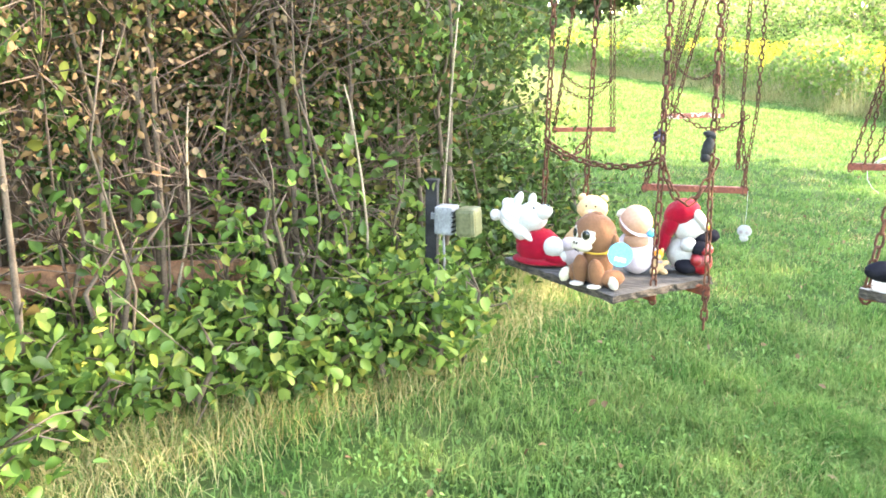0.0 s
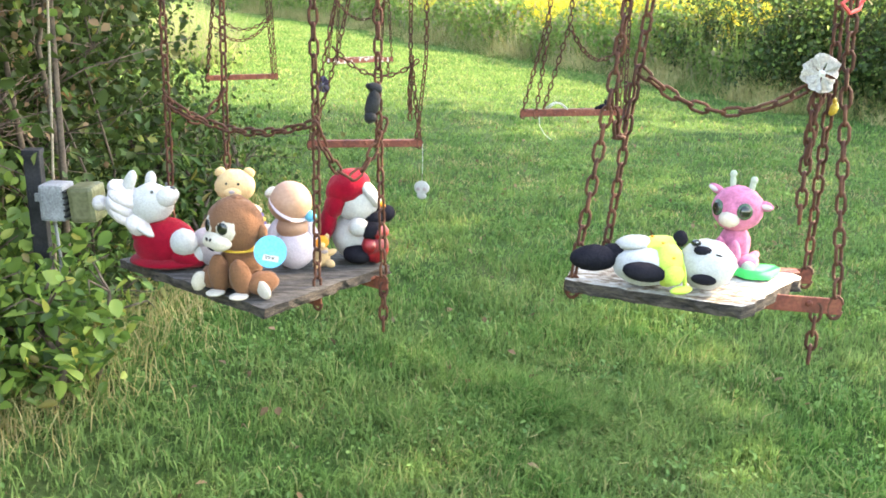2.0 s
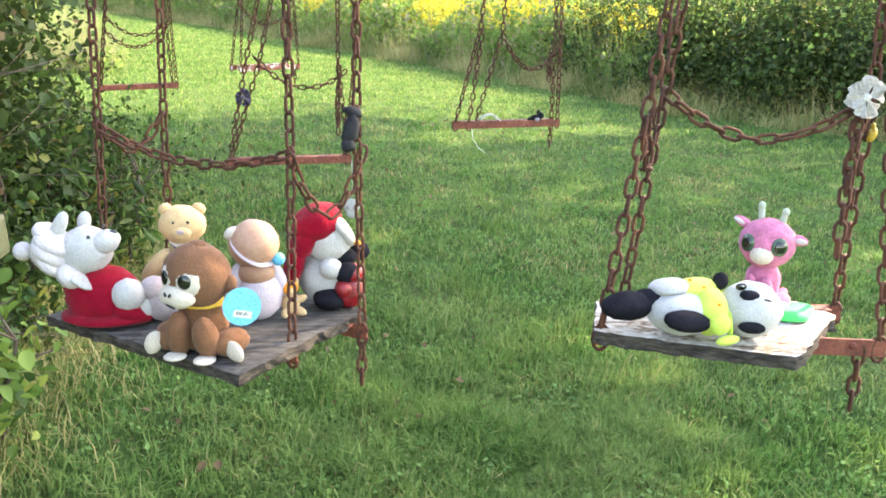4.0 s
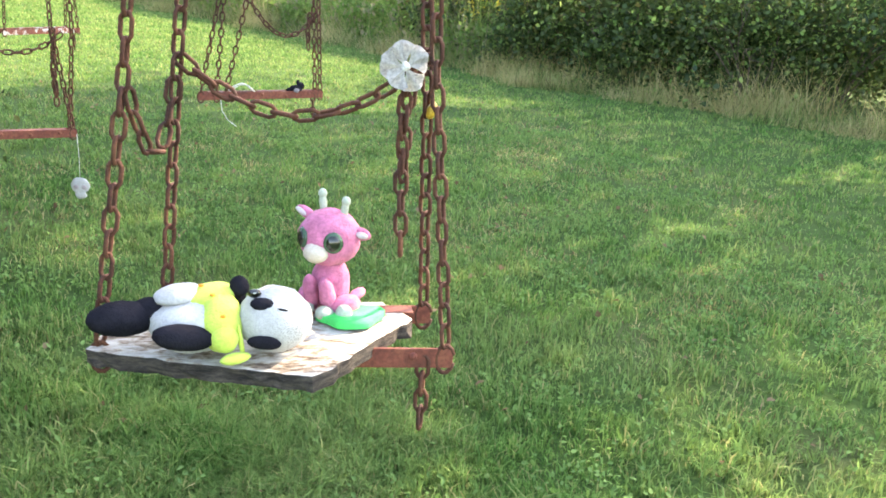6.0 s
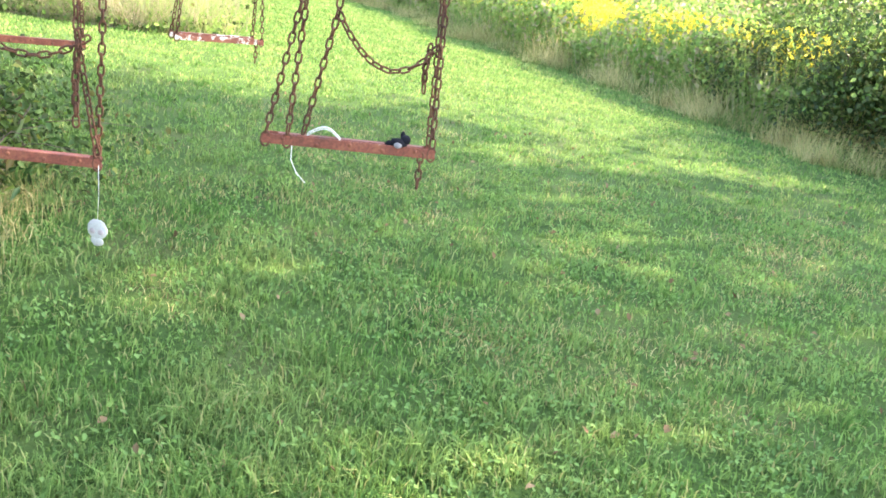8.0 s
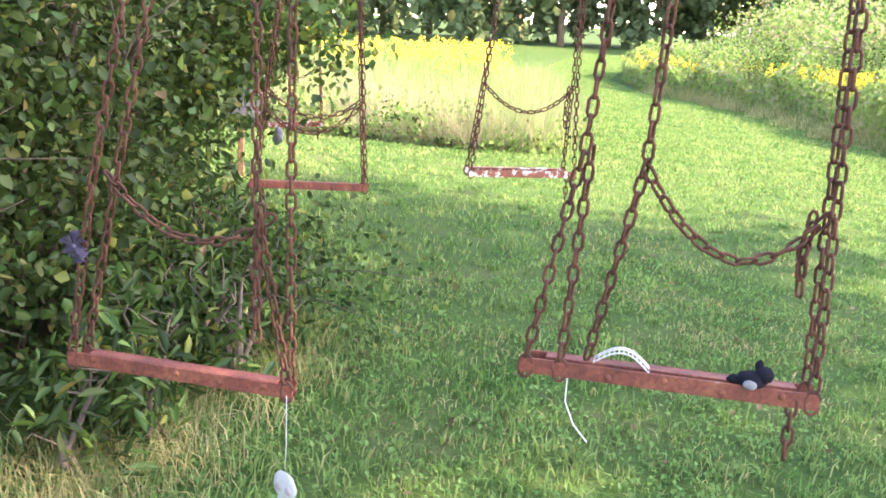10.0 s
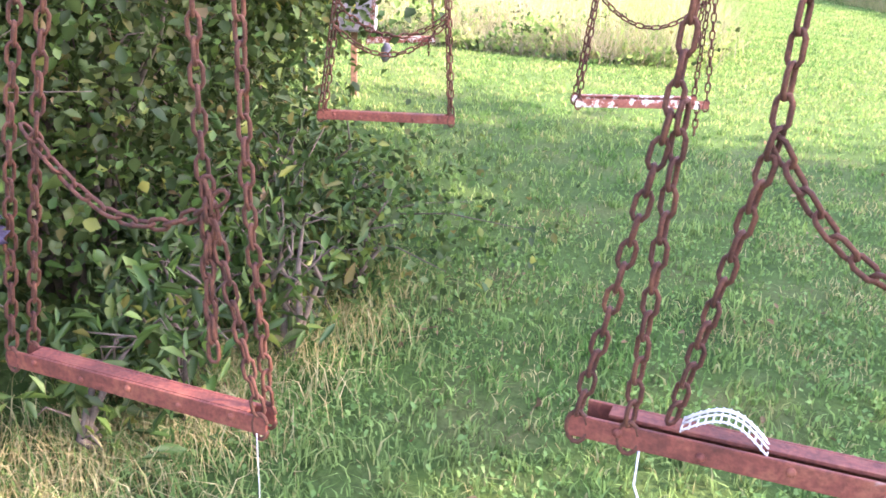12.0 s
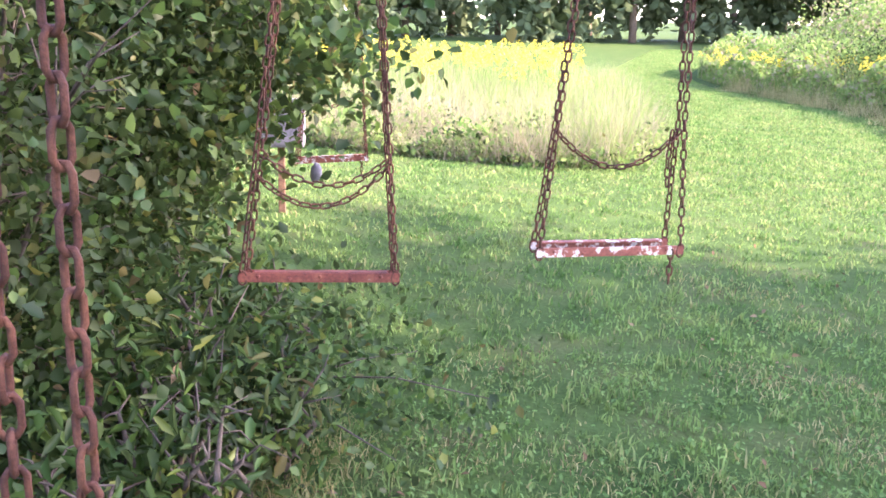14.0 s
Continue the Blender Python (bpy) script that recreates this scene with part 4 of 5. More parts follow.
MONKEY_HEAD = [
    ((0, -0.010, 0.162), (0.071, 0.064, 0.066), N0, P_BROWN),
    ((0, -0.064, 0.132), (0.042, 0.026, 0.024), (12, 0, 0), P_CREAM), ((-0.024, -0.056, 0.166), (0.029, 0.015, 0.031), (-10, 0, -22), P_CREAM), ((0.024, -0.056, 0.166), (0.029, 0.015, 0.031), (-10, 0, 22), P_CREAM),
    ((-0.026, -0.069, 0.166), (0.0145, 0.006, 0.0155), (0, 0, -22), P_EYE), ((0.026, -0.069, 0.166), (0.0145, 0.006, 0.0155), (0, 0, 22), P_EYE),
    ((-0.006, -0.0895, 0.141), (0.0022, 0.003, 0.005), (0, -25, 0), P_BLACK), ((0.006, -0.0895, 0.141), (0.0022, 0.003, 0.005), (0, 25, 0), P_BLACK),
    ((0.003, -0.086, 0.118), (0.013, 0.004, 0.002), (0, 12, 0), P_BLACK),
    ((0.070, 0.010, 0.150), (0.014, 0.012, 0.020), (0, 0, 20), P_BROWN), ((-0.070, 0.010, 0.150), (0.014, 0.012, 0.020), (0, 0, -20), P_BROWN), ((0, -0.005, 0.224), (0.018, 0.018, 0.009), N0, P_BROWN)]
toy("toy_monkey", (-0.235, 1.588, B1), -16, [((0, 0, 0.055), (0.054, 0.048, 0.060), N0, P_BROWN)] + swivel(MONKEY_HEAD, -20) + [
    ((-0.028, -0.048, 0.048), (0.025, 0.027, 0.052), (16, 4, 0), P_BROWN), ((0.030, -0.050, 0.044), (0.025, 0.028, 0.050), (20, -4, 0), P_BROWN),
    ((-0.030, -0.066, 0.006), (0.022, 0.024, 0.006), N0, P_CREAM), ((0.034, -0.070, 0.006), (0.022, 0.024, 0.006), N0, P_CREAM),
    ((-0.066, -0.018, 0.028), (0.026, 0.040, 0.028), (0, 0, 30), P_BROWN), ((0.068, -0.018, 0.028), (0.028, 0.042, 0.028), (0, 0, -30), P_BROWN),
    ((-0.082, -0.050, 0.024), (0.018, 0.010, 0.025), (0, 20, 30), P_CREAM), ((0.088, -0.050, 0.022), (0.028, 0.010, 0.020), (0, 10, -30), P_CREAM),
    ((0, -0.004, 0.105), (0.052, 0.048, 0.006), N0, P_YELLOW)], "brown plush monkey with cream face sitting on the board", 0.95)

bm = bmesh.new()
bmesh.ops.create_cone(bm, cap_ends=True, segments=28, radius1=0.036, radius2=0.036, depth=0.0016)
bmesh.ops.create_cone(bm, cap_ends=True, segments=20, radius1=0.004, radius2=0.004, depth=0.003, matrix=Matrix.Translation((-0.03, 0.012, 0)))
tag_ob = single("paper_tag", bm, [P_BLUE], "round sky-blue card tag hanging on the plush monkey", "tag", False)
tag_ob.matrix_world = pose(-0.152, 1.528, B1 + 0.108, 78, 12, 12)
bm = bmesh.new()
box(bm, pose(0.003, -0.014, 0.002), (0.034, 0.013, 0.001), 0)
for i in range(9):
    box(bm, pose(-0.008 + i * 0.0026, -0.013, 0.0028), (0.0011 + 0.0006 * (i % 3 == 0), 0.007, 0.0006), 1)
ob = part("barcode_label", bm, [M_CLOTHWHITE, P_EYE], tag_ob, "white barcode sticker", False)

toy("toy_bear", (-0.318, 1.90, B1), 4, [
    ((0, 0, 0.068), (0.060, 0.050, 0.076), N0, P_TAN), ((0, -0.006, 0.192), (0.058, 0.048, 0.050), N0, P_TAN), ((0, -0.046, 0.180), (0.026, 0.016, 0.019), N0, P_TAN),
    ((-0.042, 0, 0.232), (0.017, 0.012, 0.014), (0, -30, 0), P_TAN), ((0.042, 0, 0.232), (0.017, 0.012, 0.014), (0, 30, 0), P_TAN), ((-0.017, -0.048, 0.207), (0.0045, 0.004, 0.0045), N0, P_EYE), ((0.017, -0.048, 0.207), (0.0045, 0.004, 0.0045), N0, P_EYE),
    ((0, -0.061, 0.186), (0.009, 0.004, 0.006), N0, P_GREY),
    ((0.020, -0.006, 0.134), (0.058, 0.050, 0.010), (0, 18, 0), P_CREAM), ((0.026, -0.007, 0.122), (0.058, 0.051, 0.008), (0, 20, 0), P_NAVY), ((0.032, -0.008, 0.110), (0.058, 0.052, 0.009), (0, 22, 0), P_YELLOW), ((0.037, -0.009, 0.098), (0.057, 0.052, 0.008), (0, 24, 0), P_NAVY), ((0.040, -0.010, 0.086), (0.056, 0.052, 0.009), (0, 25, 0), P_YELLOW), ((0.042, -0.010, 0.074), (0.054, 0.052, 0.008), (0, 26, 0), P_NAVY),
    ((-0.068, -0.012, 0.085), (0.022, 0.024, 0.060), (10, 38, 0), P_TAN), ((0.094, -0.030, 0.058), (0.024, 0.024, 0.026), (0, -20, 0), P_CREAM),
    ((-0.045, -0.07, 0.025), (0.024, 0.05, 0.024), N0, P_TAN), ((0.045, -0.07, 0.025), (0.024, 0.05, 0.024), N0, P_TAN)], "honey-tan teddy bear in a striped knit scarf", 0.88)

toy("toy_white_bear", (-0.452, 1.752, B1), 0, [
    ((-0.006, 0, 0.052), (0.078, 0.060, 0.066), (0, 10, 0), P_RED), ((0.004, -0.006, 0.014), (0.098, 0.070, 0.016), N0, P_RED), ((0.050, -0.012, 0.030), (0.052, 0.050, 0.030), (0, 18, 0), P_RED), ((-0.045, 0.0, 0.075), (0.040, 0.046, 0.040), N0, P_RED),
    ((-0.035, 0, 0.152), (0.054, 0.048, 0.050), (0, -25, 0), P_WHITE), ((0.005, -0.014, 0.172), (0.034, 0.027, 0.024), (0, -28, 0), P_WHITE), ((0.024, -0.016, 0.194), (0.008, 0.007, 0.006), N0, P_EYE),
    ((-0.018, -0.040, 0.190), (0.004, 0.004, 0.004), N0, P_EYE), ((-0.004, 0.024, 0.196), (0.004, 0.004, 0.004), N0, P_EYE),
    ((-0.098, 0.0, 0.150), (0.046, 0.048, 0.046), (0, 20, 0), P_ROSE), ((-0.092, -0.022, 0.170), (0.040, 0.030, 0.018), (10, 28, 0), P_ROSE), ((-0.100, -0.030, 0.150), (0.038, 0.026, 0.017), (0, 34, 0), P_ROSE), ((-0.100, -0.026, 0.128), (0.034, 0.028, 0.017), (0, 42, 0), P_ROSE), ((-0.108, 0.0, 0.188), (0.030, 0.038, 0.018), (0, 24, 0), P_ROSE), ((-0.158, -0.004, 0.150), (0.019, 0.020, 0.019), N0, P_ROSE), ((-0.062, -0.020, 0.106), (0.034, 0.040, 0.026), (0, 40, 0), P_ROSE),
    ((-0.080, -0.012, 0.206), (0.014, 0.010, 0.032), (0, 24, 0), P_WHITE), ((-0.042, 0.026, 0.205), (0.014, 0.010, 0.022), (0, 10, 0), P_WHITE), ((-0.04, -0.02, 0.098), (0.040, 0.044, 0.012), (0, 34, 0), P_WHITE), ((0.052, -0.040, 0.068), (0.034, 0.028, 0.034), (0, 24, 0), P_WHITE), ((0.082, -0.028, 0.036), (0.022, 0.020, 0.026), (0, 20, 0), P_WHITE)],
    "white plush bear in a red dress and fleece hat")
toy("toy_bean_bag", (-0.335, 1.745, B1), 10, [((0, 0, 0.042), (0.045, 0.040, 0.042), N0, P_GREY), ((-0.02, -0.01, 0.075), (0.028, 0.028, 0.026), N0, P_GREY), ((0.03, -0.02, 0.03), (0.03, 0.025, 0.03), N0, P_GREY)], "mauve-grey lumpy plush slumped between the bears")
toy("toy_doll", (-0.145, 1.755, B1), 8, [
    ((0.005, 0, 0.052), (0.050, 0.044, 0.056), N0, P_LILAC), ((0.0, -0.005, 0.105), (0.040, 0.034, 0.030), N0, P_SKIN), ((-0.004, 0.0, 0.165), (0.053, 0.055, 0.052), (-10, 0, 0), P_SKIN), ((0.045, 0.005, 0.085), (0.017, 0.018, 0.044), (0, -20, 0), P_LILAC), ((-0.045, 0.0, 0.085), (0.017, 0.018, 0.044), (0, 20, 0), P_LILAC),
    ((-0.004, -0.002, 0.158), (0.0555, 0.0575, 0.008), (24, 30, 0), P_LILAC), ((-0.048, 0.0, 0.190), (0.018, 0.016, 0.012), (0, -30, 0), P_CREAM), ((0.045, -0.02, 0.135), (0.014, 0.012, 0.014), N0, P_BLUE)], "bald vinyl doll in faded lilac clothes and headband", category="doll")
toy("toy_snowman", (0.0, 1.855, B1), 12, [
    ((0, 0, 0.060), (0.062, 0.056, 0.062), N0, P_WHITE), ((0, -0.01, 0.150), (0.056, 0.052, 0.052), N0, P_WHITE), ((-0.022, -0.006, 0.186), (0.058, 0.060, 0.044), (0, -30, 0), P_RED), ((-0.052, -0.016, 0.150), (0.026, 0.044, 0.050), (0, 26, 0), P_RED), ((-0.074, -0.020, 0.100), (0.022, 0.034, 0.056), (0, 16, 0), P_RED), ((0.028, -0.010, 0.176), (0.052, 0.054, 0.019), (0, 52, 0), P_WHITE),
    ((0.055, -0.035, 0.150), (0.018, 0.008, 0.007), (0, 20, -30), P_ORANGE), ((0.0, -0.055, 0.095), (0.026, 0.022, 0.024), N0, P_WHITE), ((0.035, -0.060, 0.085), (0.028, 0.022, 0.024), N0, P_BLACK), ((0.075, 0.0, 0.115), (0.026, 0.024, 0.022), N0, P_BLACK), ((0.0, -0.050, 0.024), (0.038, 0.034, 0.024), N0, P_BLACK)],
    "white plush snowman in a red felt hat with black mittens")
toy("toy_ladybird", (0.052, 1.815, B1), 20, [((0, 0, 0.040), (0.036, 0.032, 0.040), N0, P_REDSH), ((0.004, -0.004, 0.082), (0.030, 0.028, 0.022), N0, P_REDSH), ((0.0, 0.02, 0.112), (0.024, 0.022, 0.020), N0, P_BLACK), ((-0.02, -0.02, 0.05), (0.018, 0.018, 0.02), N0, P_REDSH)], "shiny red stuffed toy with a black head")
toy("toy_dog", (-0.075, 1.770, B1), 14, [((0, 0, 0.026), (0.020, 0.018, 0.026), N0, P_TAN), ((-0.002, -0.006, 0.064), (0.018, 0.017, 0.016), N0, P_ORANGE), ((-0.003, -0.022, 0.060), (0.009, 0.010, 0.008), N0, P_TAN), ((0.016, -0.016, 0.012), (0.010, 0.022, 0.010), (0, 0, 25), P_TAN), ((-0.014, -0.018, 0.012), (0.010, 0.022, 0.010), (0, 0, -20), P_TAN), ((0.02, -0.005, 0.036), (0.016, 0.008, 0.008), (0, -20, 0), P_TAN), ((-0.014, 0.0, 0.072), (0.006, 0.005, 0.010), N0, P_TAN), ((0.012, 0.0, 0.074), (0.006, 0.005, 0.010), N0, P_TAN), ((0.003, -0.018, 0.042), (0.010, 0.004, 0.005), N0, P_GREY)], "tiny orange-tan toy dog beside the doll")

toy("toy_giraffe", (0.838, 1.47, B2), -38, [
    ((0, 0, 0.040), (0.029, 0.027, 0.042), N0, P_PINK), ((0, -0.004, 0.112), (0.046, 0.042, 0.042), N0, P_PINK), ((0, -0.040, 0.098), (0.019, 0.018, 0.015), N0, P_CREAM),
    ((-0.025, -0.036, 0.115), (0.0145, 0.0055, 0.0155), (-6, 0, -34), P_EYEGREEN), ((0.025, -0.036, 0.115), (0.0145, 0.0055, 0.0155), (-6, 0, 34), P_EYEGREEN), ((-0.0262, -0.0385, 0.115), (0.0105, 0.0045, 0.0115), (-6, 0, -34), P_EYE), ((0.0262, -0.0385, 0.115), (0.0105, 0.0045, 0.0115), (-6, 0, 34), P_EYE),
    ((-0.017, 0.004, 0.158), (0.0055, 0.0055, 0.018), (0, -6, 0), P_MINT), ((0.019, 0.004, 0.154), (0.0055, 0.0055, 0.016), (0, 8, 0), P_MINT), ((-0.018, 0.004, 0.172), (0.0065, 0.0065, 0.007), N0, P_MINT), ((0.021, 0.004, 0.166), (0.0065, 0.0065, 0.007), N0, P_MINT),
    ((-0.045, 0.004, 0.139), (0.017, 0.007, 0.008), (0, 24, 0), P_PINK), ((0.047, 0.004, 0.122), (0.015, 0.007, 0.009), (0, 4, 0), P_PINK), ((-0.050, -0.001, 0.141), (0.011, 0.004, 0.0045), (0, 24, 0), P_ROSE), ((0.051, -0.002, 0.122), (0.010, 0.004, 0.005), (0, 4, 0), P_ROSE),
    ((-0.014, -0.030, 0.032), (0.011, 0.013, 0.032), (20, 3, 0), P_PINK), ((0.014, -0.030, 0.032), (0.011, 0.013, 0.032), (20, -3, 0), P_PINK), ((-0.016, -0.042, 0.010), (0.013, 0.015, 0.010), N0, P_MINT), ((0.016, -0.042, 0.010), (0.013, 0.015, 0.010), N0, P_MINT), ((-0.034, -0.012, 0.016), (0.013, 0.024, 0.016), (0, 0, 24), P_PINK), ((0.034, -0.012, 0.016), (0.013, 0.024, 0.016), (0, 0, -24), P_PINK), ((-0.042, -0.032, 0.012), (0.012, 0.012, 0.012), N0, P_MINT), ((0.042, -0.032, 0.012), (0.012, 0.012, 0.012), N0, P_MINT), ((0.03, 0.028, 0.02), (0.008, 0.02, 0.008), N0, P_PINK)],
    "mottled pink plush giraffe with big dark eyes on the board", 1.13)
toy("toy_panda", (0.655, 1.325, B2), 0, [
    ((0.083, -0.012, 0.050), (0.054, 0.050, 0.049), (0, 0, -8), P_WHITE),
    ((0.066, -0.040, 0.084), (0.019, 0.009, 0.010), (-42, 8, -6), P_BLACK), ((0.066, -0.060, 0.034), (0.024, 0.006, 0.011), (8, 6, -6), P_BLACK), ((0.054, -0.026, 0.096), (0.010, 0.008, 0.006), (-50, 0, 0), P_EYE), ((0.054, -0.030, 0.0985), (0.004, 0.003, 0.003), N0, P_WHITE), ((0.092, -0.052, 0.080), (0.008, 0.002, 0.0015), (-40, 14, 0), P_BLACK),
    ((0.034, 0.012, 0.094), (0.014, 0.010, 0.016), (0, -20, 0), P_BLACK), ((0.030, 0.040, 0.062), (0.014, 0.012, 0.016), N0, P_BLACK),
    ((-0.030, 0.004, 0.040), (0.064, 0.050, 0.040), (0, 0, 4), P_WHITE), ((0.006, -0.004, 0.046), (0.034, 0.052, 0.043), (0, 0, 8), P_LIME), ((-0.010, 0.022, 0.078), (0.040, 0.036, 0.016), (-8, -8, 10), P_LIME), ((-0.052, 0.026, 0.078), (0.036, 0.038, 0.015), (-8, -6, 8), P_WHITE),
    ((0.012, -0.052, 0.038), (0.019, 0.014, 0.020), (0, 10, 0), P_LIME), ((0.026, -0.060, 0.012), (0.022, 0.010, 0.008), (0, -6, 10), P_LIME), ((0.034, -0.046, 0.030), (0.004, 0.008, 0.028), (0, -8, 0), P_LIME),
    ((-0.044, -0.048, 0.042), (0.043, 0.018, 0.019), (0, 8, 3), P_BLACK), ((-0.130, 0.010, 0.050), (0.048, 0.027, 0.026), (0, 0, 6), P_BLACK), ((-0.090, 0.020, 0.056), (0.030, 0.022, 0.021), (0, 0, -10), P_BLACK),
    ((-0.004, -0.010, 0.090), (0.004, 0.004, 0.002), N0, P_ORANGE), ((-0.020, 0.016, 0.095), (0.004, 0.004, 0.002), N0, P_ORANGE), ((0.010, -0.045, 0.070), (0.004, 0.003, 0.003), N0, P_ORANGE)],
    "black and white plush panda in a lime shirt lying down")


# ---- small things hung on the swings ----
def petals(name, place, n, size, mat, label, category, flat=0.35):
    """A rag gathered in the middle: thin ruffled lobes round a knot."""
    base = root(name, place, label, category)
    for i in range(n):
        a0 = 6.283 * i / n + random.gauss(0, 0.18)
        reach, tip, ph = size * random.uniform(0.8, 1.15), random.uniform(-0.5, 0.6), random.uniform(0, 6)
        bm = bmesh.new()
        rows = []
        for j in range(7):
            f = j / 6
            row = []
            for k in range(11):
                u = k / 10 - 0.5
                a = a0 + u * 1.5 * (0.5 + 0.5 * f)
                r = reach * (0.12 + 0.88 * f) * (1 - 0.9 * abs(u) ** 2.2)
                d = -size * (0.25 + flat * (tip * f * f + 0.55 * f * math.sin(k * 1.15 + ph)) + 0.10 * f * math.sin(k * 2.9 + ph))
                row.append(bm.verts.new((math.cos(a) * r, d, math.sin(a) * r)))
            rows.append(row)
        for r0, r1 in zip(rows, rows[1:]):
            for k in range(10):
                bm.faces.new((r0[k], r0[k + 1], r1[k + 1], r1[k]))
        bmesh.ops.solidify(bm, geom=bm.faces[:], thickness=0.0018)
        part("fold", bm, mat, base)
    bm = bmesh.new()
    blob(bm, (0, -size * 0.2, 0), (size * 0.22, size * 0.2, size * 0.2), (0, 0, 0), 0, 12, 0.3)
    part("knot", bm, mat, base)


petals("cloth_flower", (0.930, 1.385, 1.372), 6, 0.034, M_CLOTHWHITE, "off-white cloth flower tied to a rusty chain", "cloth flower")
petals("cloth_bow", (-0.365, 3.725, 1.07), 5, 0.036, M_CLOTHPURPLE, "dusty purple cloth bow tied to a rusty chain", "cloth bow", 0.5)


def strip(name, pts, r, mat, label, category):
    bm = bmesh.new()
    tube(bm, pts, r, 7)
    return single(name, bm, mat, label, category)


ribbon = strip("red_ribbon", [(0.985, 1.40, 1.530), (0.975, 1.375, 1.542), (0.955, 1.37, 1.530), (0.970, 1.365, 1.512), (0.99, 1.375, 1.52), (1.0, 1.39, 1.535), (1.012, 1.38, 1.55)], 0.004, M_REDPLASTIC, "coral red ribbon knotted round a chain", "ribbon")
ribbon.location = (-0.010, 0.0, -0.030)
bm = bmesh.new()
blob(bm, (0, 0, 0), (0.012, 0.012, 0.020), (0, 20, 0), 0, 10)
blob(bm, (0, 0, 0.022), (0.006, 0.006, 0.010), N0, 0, 8)
ob = single("brass_charm", bm, M_GOLDTOY, "small brass-yellow charm behind a rusty chain", "charm")
ob.location = (0.985, 1.43, 1.30)
ob.scale = (0.7, 0.7, 0.7)
bm = bmesh.new()
blob(bm, (0, 0, 0), (0.020, 0.018, 0.060), (4, 8, 0), 0, 12, 0.3)
blob(bm, (0.004, 0, 0.06), (0.024, 0.014, 0.018), (0, 40, 0), 0, 10, 0.3)
blob(bm, (-0.006, 0, -0.05), (0.019, 0.019, 0.024), N0, 0, 10, 0.3)
ob = single("black_wrap", bm, M_BLACKMETAL, "black tattered cloth wrapped round a rusty chain", "cloth")
ob.location = (0.052, 1.735, 1.245)
ob.scale = (0.85, 0.85, 0.62)

# white ornament on a string under a seat bar
bm = bmesh.new()
tube(bm, [(0, 0, 0.225), (0.002, 0, 0.12), (0, 0, 0.045)], 0.0008, 5)
blob(bm, (0, 0, 0.01), (0.030, 0.006, 0.034), N0, 1, 14, 0.1)
blob(bm, (0, 0, -0.030), (0.020, 0.005, 0.016), N0, 1, 10, 0.2)
blob(bm, (-0.012, -0.004, 0.004), (0.009, 0.004, 0.010), N0, 2, 10, 0.0)
blob(bm, (0.012, -0.004, 0.004), (0.009, 0.004, 0.010), N0, 2, 10, 0.0)
ob = single("hanging_ornament", bm, [M_CLOTHWHITE, P_WHITE, P_GREY], "white paper ornament hung by a string", "ornament")
ob.matrix_world = pose(0.093, 3.885, 0.555, 0, 0, -10) @ Matrix.Diagonal((1.3, 1.0, 1.0, 1.0))

# lace and a dark toy on the bolted seat
bm = bmesh.new()
for j in (0, 2, 4, 6):
    pts = [(-0.055 + 0.11 * i / 12, 0.012 * (j - 3) * 0.5, 0.030 * math.sin(math.pi * i / 12) + 0.012 - 0.002 * abs(j - 3)) for i in range(13)]
    tube(bm, pts, 0.0016, 5)
for i in range(13):
    tube(bm, [(-0.055 + 0.11 * i / 12, -0.022, 0.030 * math.sin(math.pi * i / 12) + 0.006), (-0.055 + 0.11 * i / 12, 0.022, 0.030 * math.sin(math.pi * i / 12) + 0.006)], 0.0014, 5)
ob = single("lace_band", bm, M_CLOTHWHITE, "white crocheted lace band lying over the seat bar", "lace")
ob.matrix_world = pose(0.757, 4.120, 0.932, 0, 4, 15)
bm = bmesh.new()
for c, r in (((0, 0, 0.016), (0.030, 0.022, 0.018)), ((0.022, 0, 0.030), (0.018, 0.016, 0.016)), ((-0.028, 0.005, 0.012), (0.018, 0.012, 0.010)), ((0.012, 0.008, 0.045), (0.008, 0.006, 0.012))):
    blob(bm, c, r, N0, 0, 12, 0.25)
blob(bm, (-0.004, -0.020, 0.012), (0.014, 0.005, 0.010), N0, 1, 10)
ob = single("dark_toy", bm, [P_BLACK, M_PALE], "small black plush scrap on the seat bar", "soft toy")
ob.matrix_world = pose(1.00, 4.175, 0.930, 0, 0, 15)
strip("white_string", [(0.665, 4.065, 0.905), (0.67, 4.05, 0.86), (0.695, 4.04, 0.82), (0.73, 4.03, 0.795)], 0.0016, M_CLOTHWHITE, "thin white string trailing from the seat", "string")
bm = bmesh.new()
g = [(0.865 + 0.062 * math.cos(a) * (0.82 + 0.18 * math.sin(3 * a)), 1.410 + 0.036 * math.sin(a), B2 + 0.011 + 0.005 * math.sin(2 * a)) for a in np.linspace(0, 6.28, 22)[:-1]]
vs = [bm.verts.new(p) for p in g]
lo = [bm.verts.new((p[0], p[1], B2 + 0.001)) for p in g]
bm.faces.new(vs)
for i in range(len(vs)):
    bm.faces.new((vs[i - 1], lo[i - 1], lo[i], vs[i]))
bmesh.ops.recalc_face_normals(bm, faces=bm.faces)
single("felt_leaf", bm, P_GREEN, "bright green felt leaf lying on the board", "felt leaf")


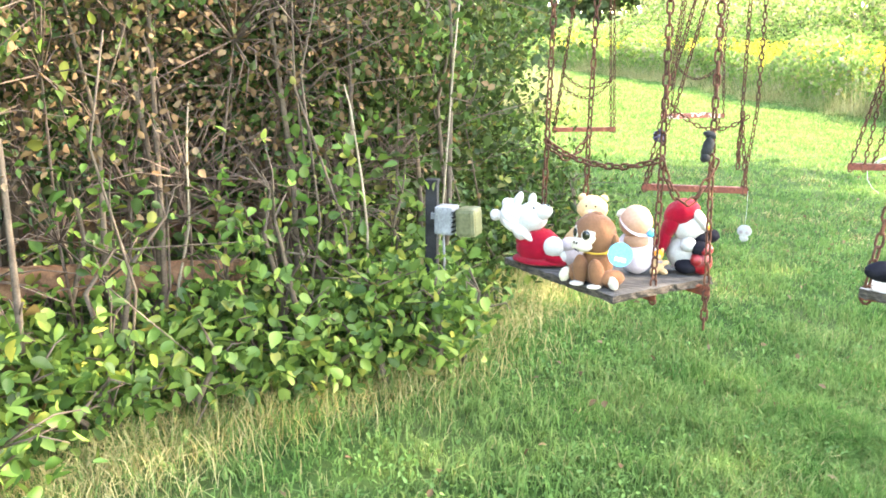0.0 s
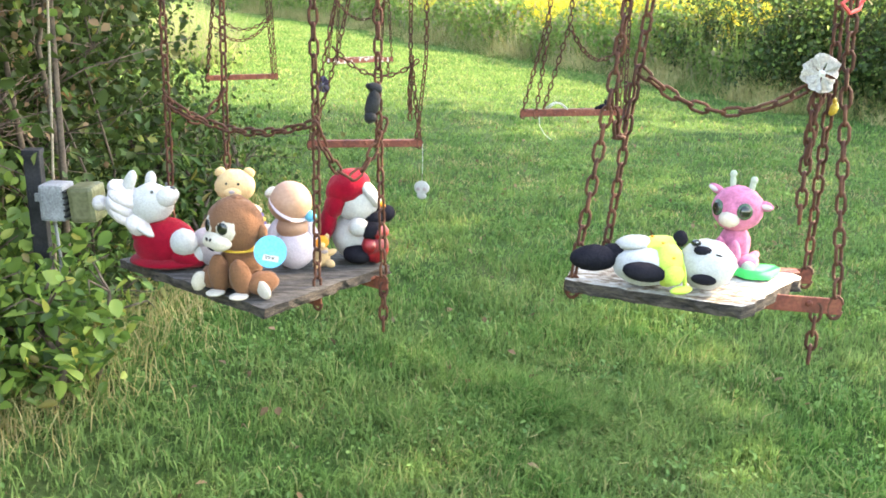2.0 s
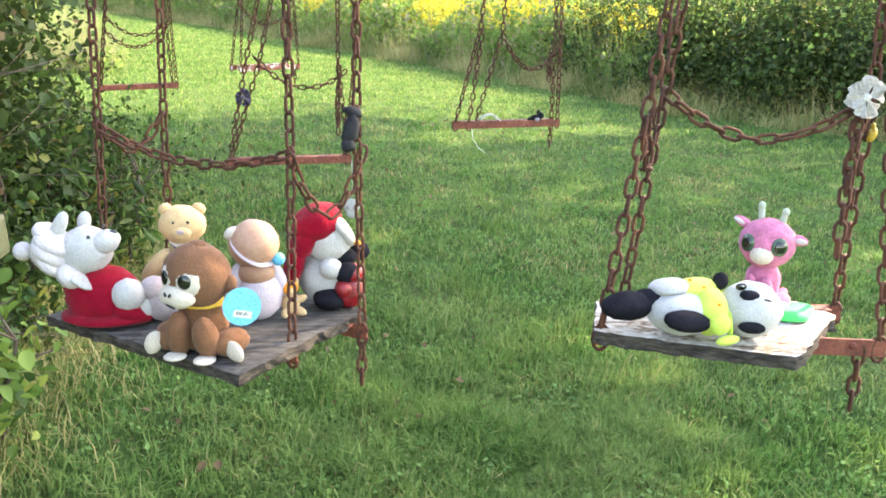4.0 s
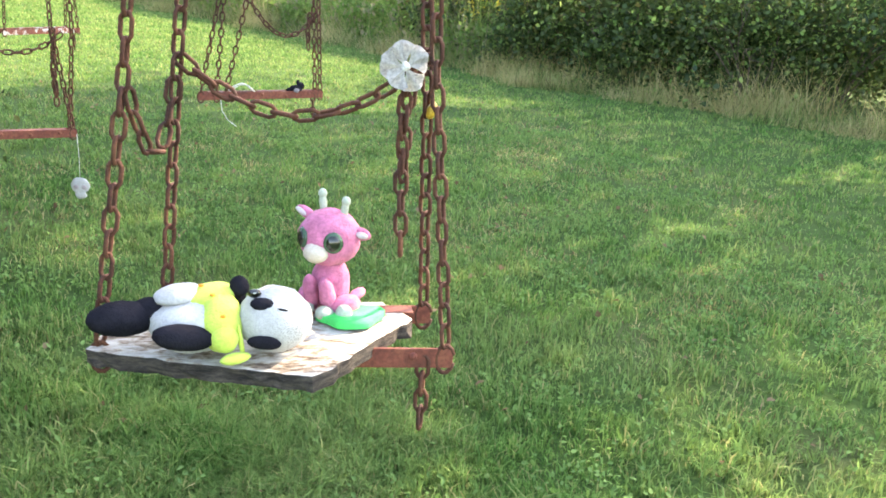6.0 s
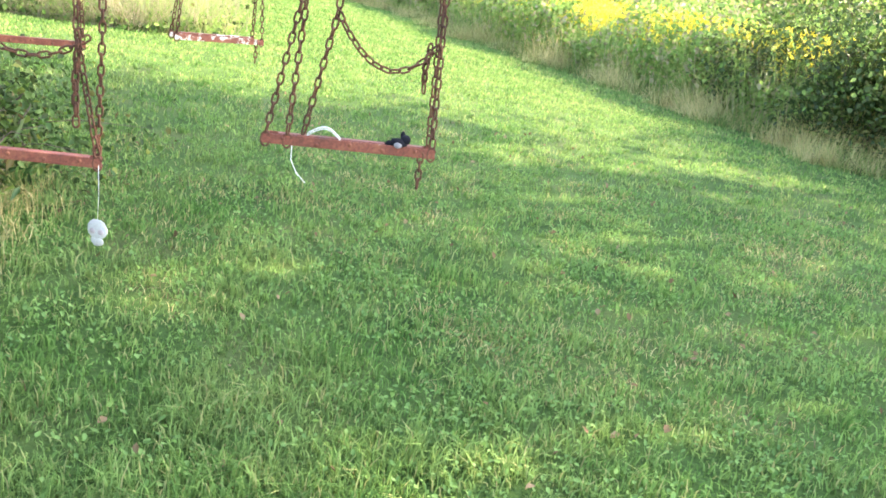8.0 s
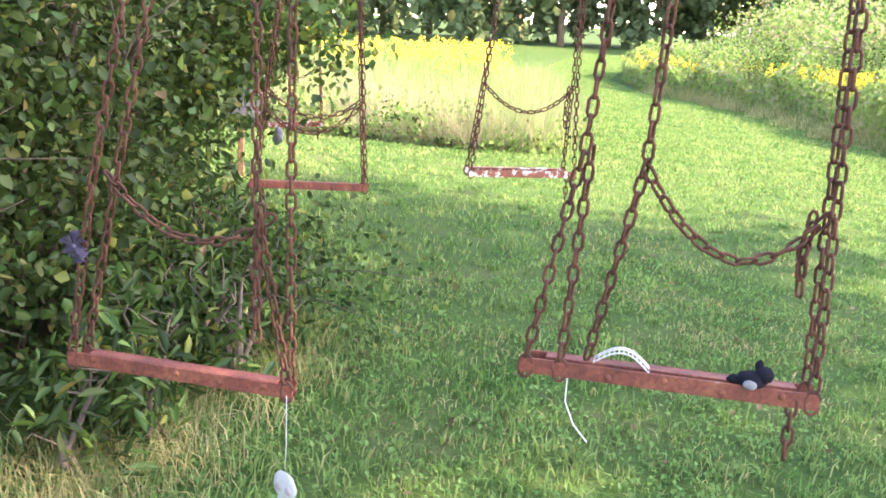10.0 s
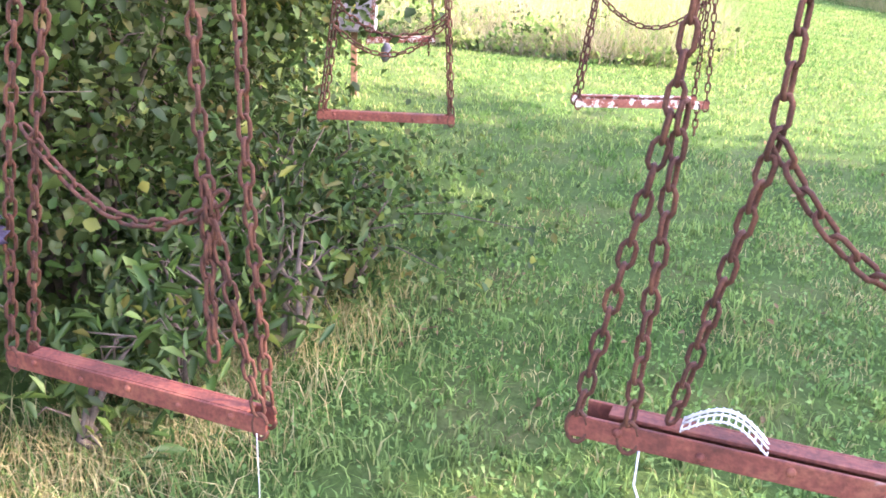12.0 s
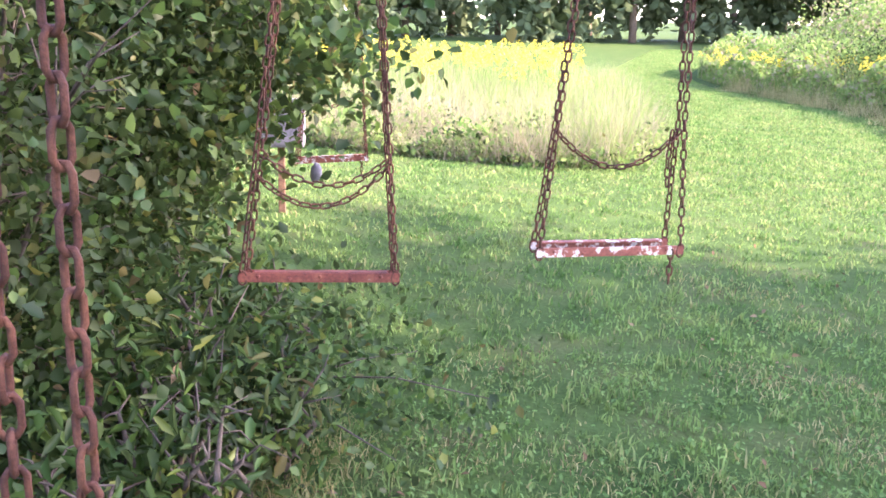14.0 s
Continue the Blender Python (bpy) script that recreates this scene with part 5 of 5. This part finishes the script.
bm = bmesh.new()
x, y = -4.8, 9.2
z = gz(x, y)
box(bm, pose(x, y, z + 0.30, 0, 0, 40), (0.06, 0.06, 0.64), 1, 0.006)
box(bm, pose(x, y, z + 0.80, 0, 0, 40), (0.42, 0.28, 0.40), 0, 0.03)
box(bm, pose(x, y, z + 1.01, 0, 4, 40), (0.47, 0.33, 0.03), 0, 0.01)
single("sheet_metal_box", bm, [M_PALE, M_BOARD], "pale weathered sheet-metal box on a post behind the hedge", "box", False)
bm = bmesh.new()
blob(bm, (0, 0, 0), (0.05, 0.03, 0.075), (0, 6, 0), 0, 12, 0.3)
ob = single("hanging_rag", bm, M_PALE, "pale grey rag hanging under the seat", "rag")
ob.location = (-3.49, 8.19, 0.75)

# ---- flood lamp on a post ----
def flood_lamp():
    x, y = -1.24, 2.72
    base = root("flood_lamp", (x, y, gz(x, y)), "grey flood lamp with yellowed lens on a black post", "lamp")
    bm = bmesh.new()
    box(bm, pose(0, 0, 0.42, 0, 0, 10), (0.055, 0.055, 0.88), 0, 0.005)
    box(bm, pose(0, 0, 0.868, 0, 0, 10), (0.062, 0.062, 0.02), 0, 0.004)
    part("post", bm, M_BLACKMETAL, base, "", False)
    bm = bmesh.new()
    box(bm, pose(0.085, -0.03, 0.70), (0.09, 0.10, 0.13), 0, 0.012)
    box(bm, pose(0.03, -0.02, 0.71), (0.05, 0.03, 0.03), 0, 0.004)
    housing = part("housing", bm, M_GREYPLASTIC, base, "grey ribbed housing", False)
    for k in range(5):
        bm = bmesh.new()
        box(bm, pose(0.132, -0.03, 0.655 + k * 0.022), (0.012, 0.106, 0.008), 0, 0.002)
        part("rib", bm, M_BLACKMETAL, housing, "", False)
    bm = bmesh.new()
    box(bm, pose(0.195, -0.035, 0.70, 0, -4, 0), (0.095, 0.115, 0.13), 0, 0.018)
    part("lens", bm, M_AMBER, base, "yellowed plastic lens", False)
    bm = bmesh.new()
    tube(bm, [(0.07, -0.035, 0.64), (0.075, -0.03, 0.5), (0.06, -0.02, 0.3), (0.05, 0, 0.02)], 0.006, 6)
    part("cable", bm, M_GREYPLASTIC, base, "grey cable")


flood_lamp()


# ---- fallen leaves, clover ----
def litter():
    n = 420
    x, y = rng.uniform(-1.3, 5, n), rng.uniform(0.6, 11, n)
    k = on_lawn(x, y)
    x, y = x[k], y[k]
    c = np.stack([x, y, ground_z(x, y) + 0.045], -1)
    tagged(new("fallen_leaves", leaf_cards(c, 0.036 + 0 * x, np.array([0, 0, 2.5]), "fallen_leaves", [M_DEADLEAF], droop=0.0)), "scattered dry brown fallen leaves on the lawn", "leaves", kind="stuff")
    n, k0 = 30000, 480
    cx, cy = rng.uniform(-1.3, 4.5, k0), rng.uniform(0.3, 9, k0)
    i = rng.integers(0, k0, n)
    x, y = cx[i] + rng.normal(0, 0.12, n), cy[i] + rng.normal(0, 0.12, n)
    k = on_lawn(x, y)
    x, y = x[k], y[k]
    c = np.stack([x, y, ground_z(x, y) + rng.uniform(0.02, 0.05, len(x))], -1)
    tagged(new("clover", leaf_cards(c, 0.021 + 0 * x, np.array([0, 0, 2.2]), "clover", [M_CLOVER], droop=0.0, rounded=True)), "patches of small round clover leaves in the lawn", "clover", kind="stuff")
    # yellowed thatch lying in patches
    n, k0 = 13000, 110
    cx, cy = rng.uniform(-1.4, 5, k0), rng.uniform(0.2, 10, k0)
    i = rng.integers(0, k0, n)
    x, y = cx[i] + rng.normal(0, 0.17, n), cy[i] + rng.normal(0, 0.13, n)
    k = on_lawn(x, y, 0.2)
    x, y = x[k], y[k]
    blades("dry_thatch", x, y, 0.050 + 0 * x, 0.0045, [M_STRAW, M_DEADLEAF], "dry yellowed thatch in the lawn", "dry grass", 1.55, (rng.random(len(x)) < 0.25).astype(int))


litter()
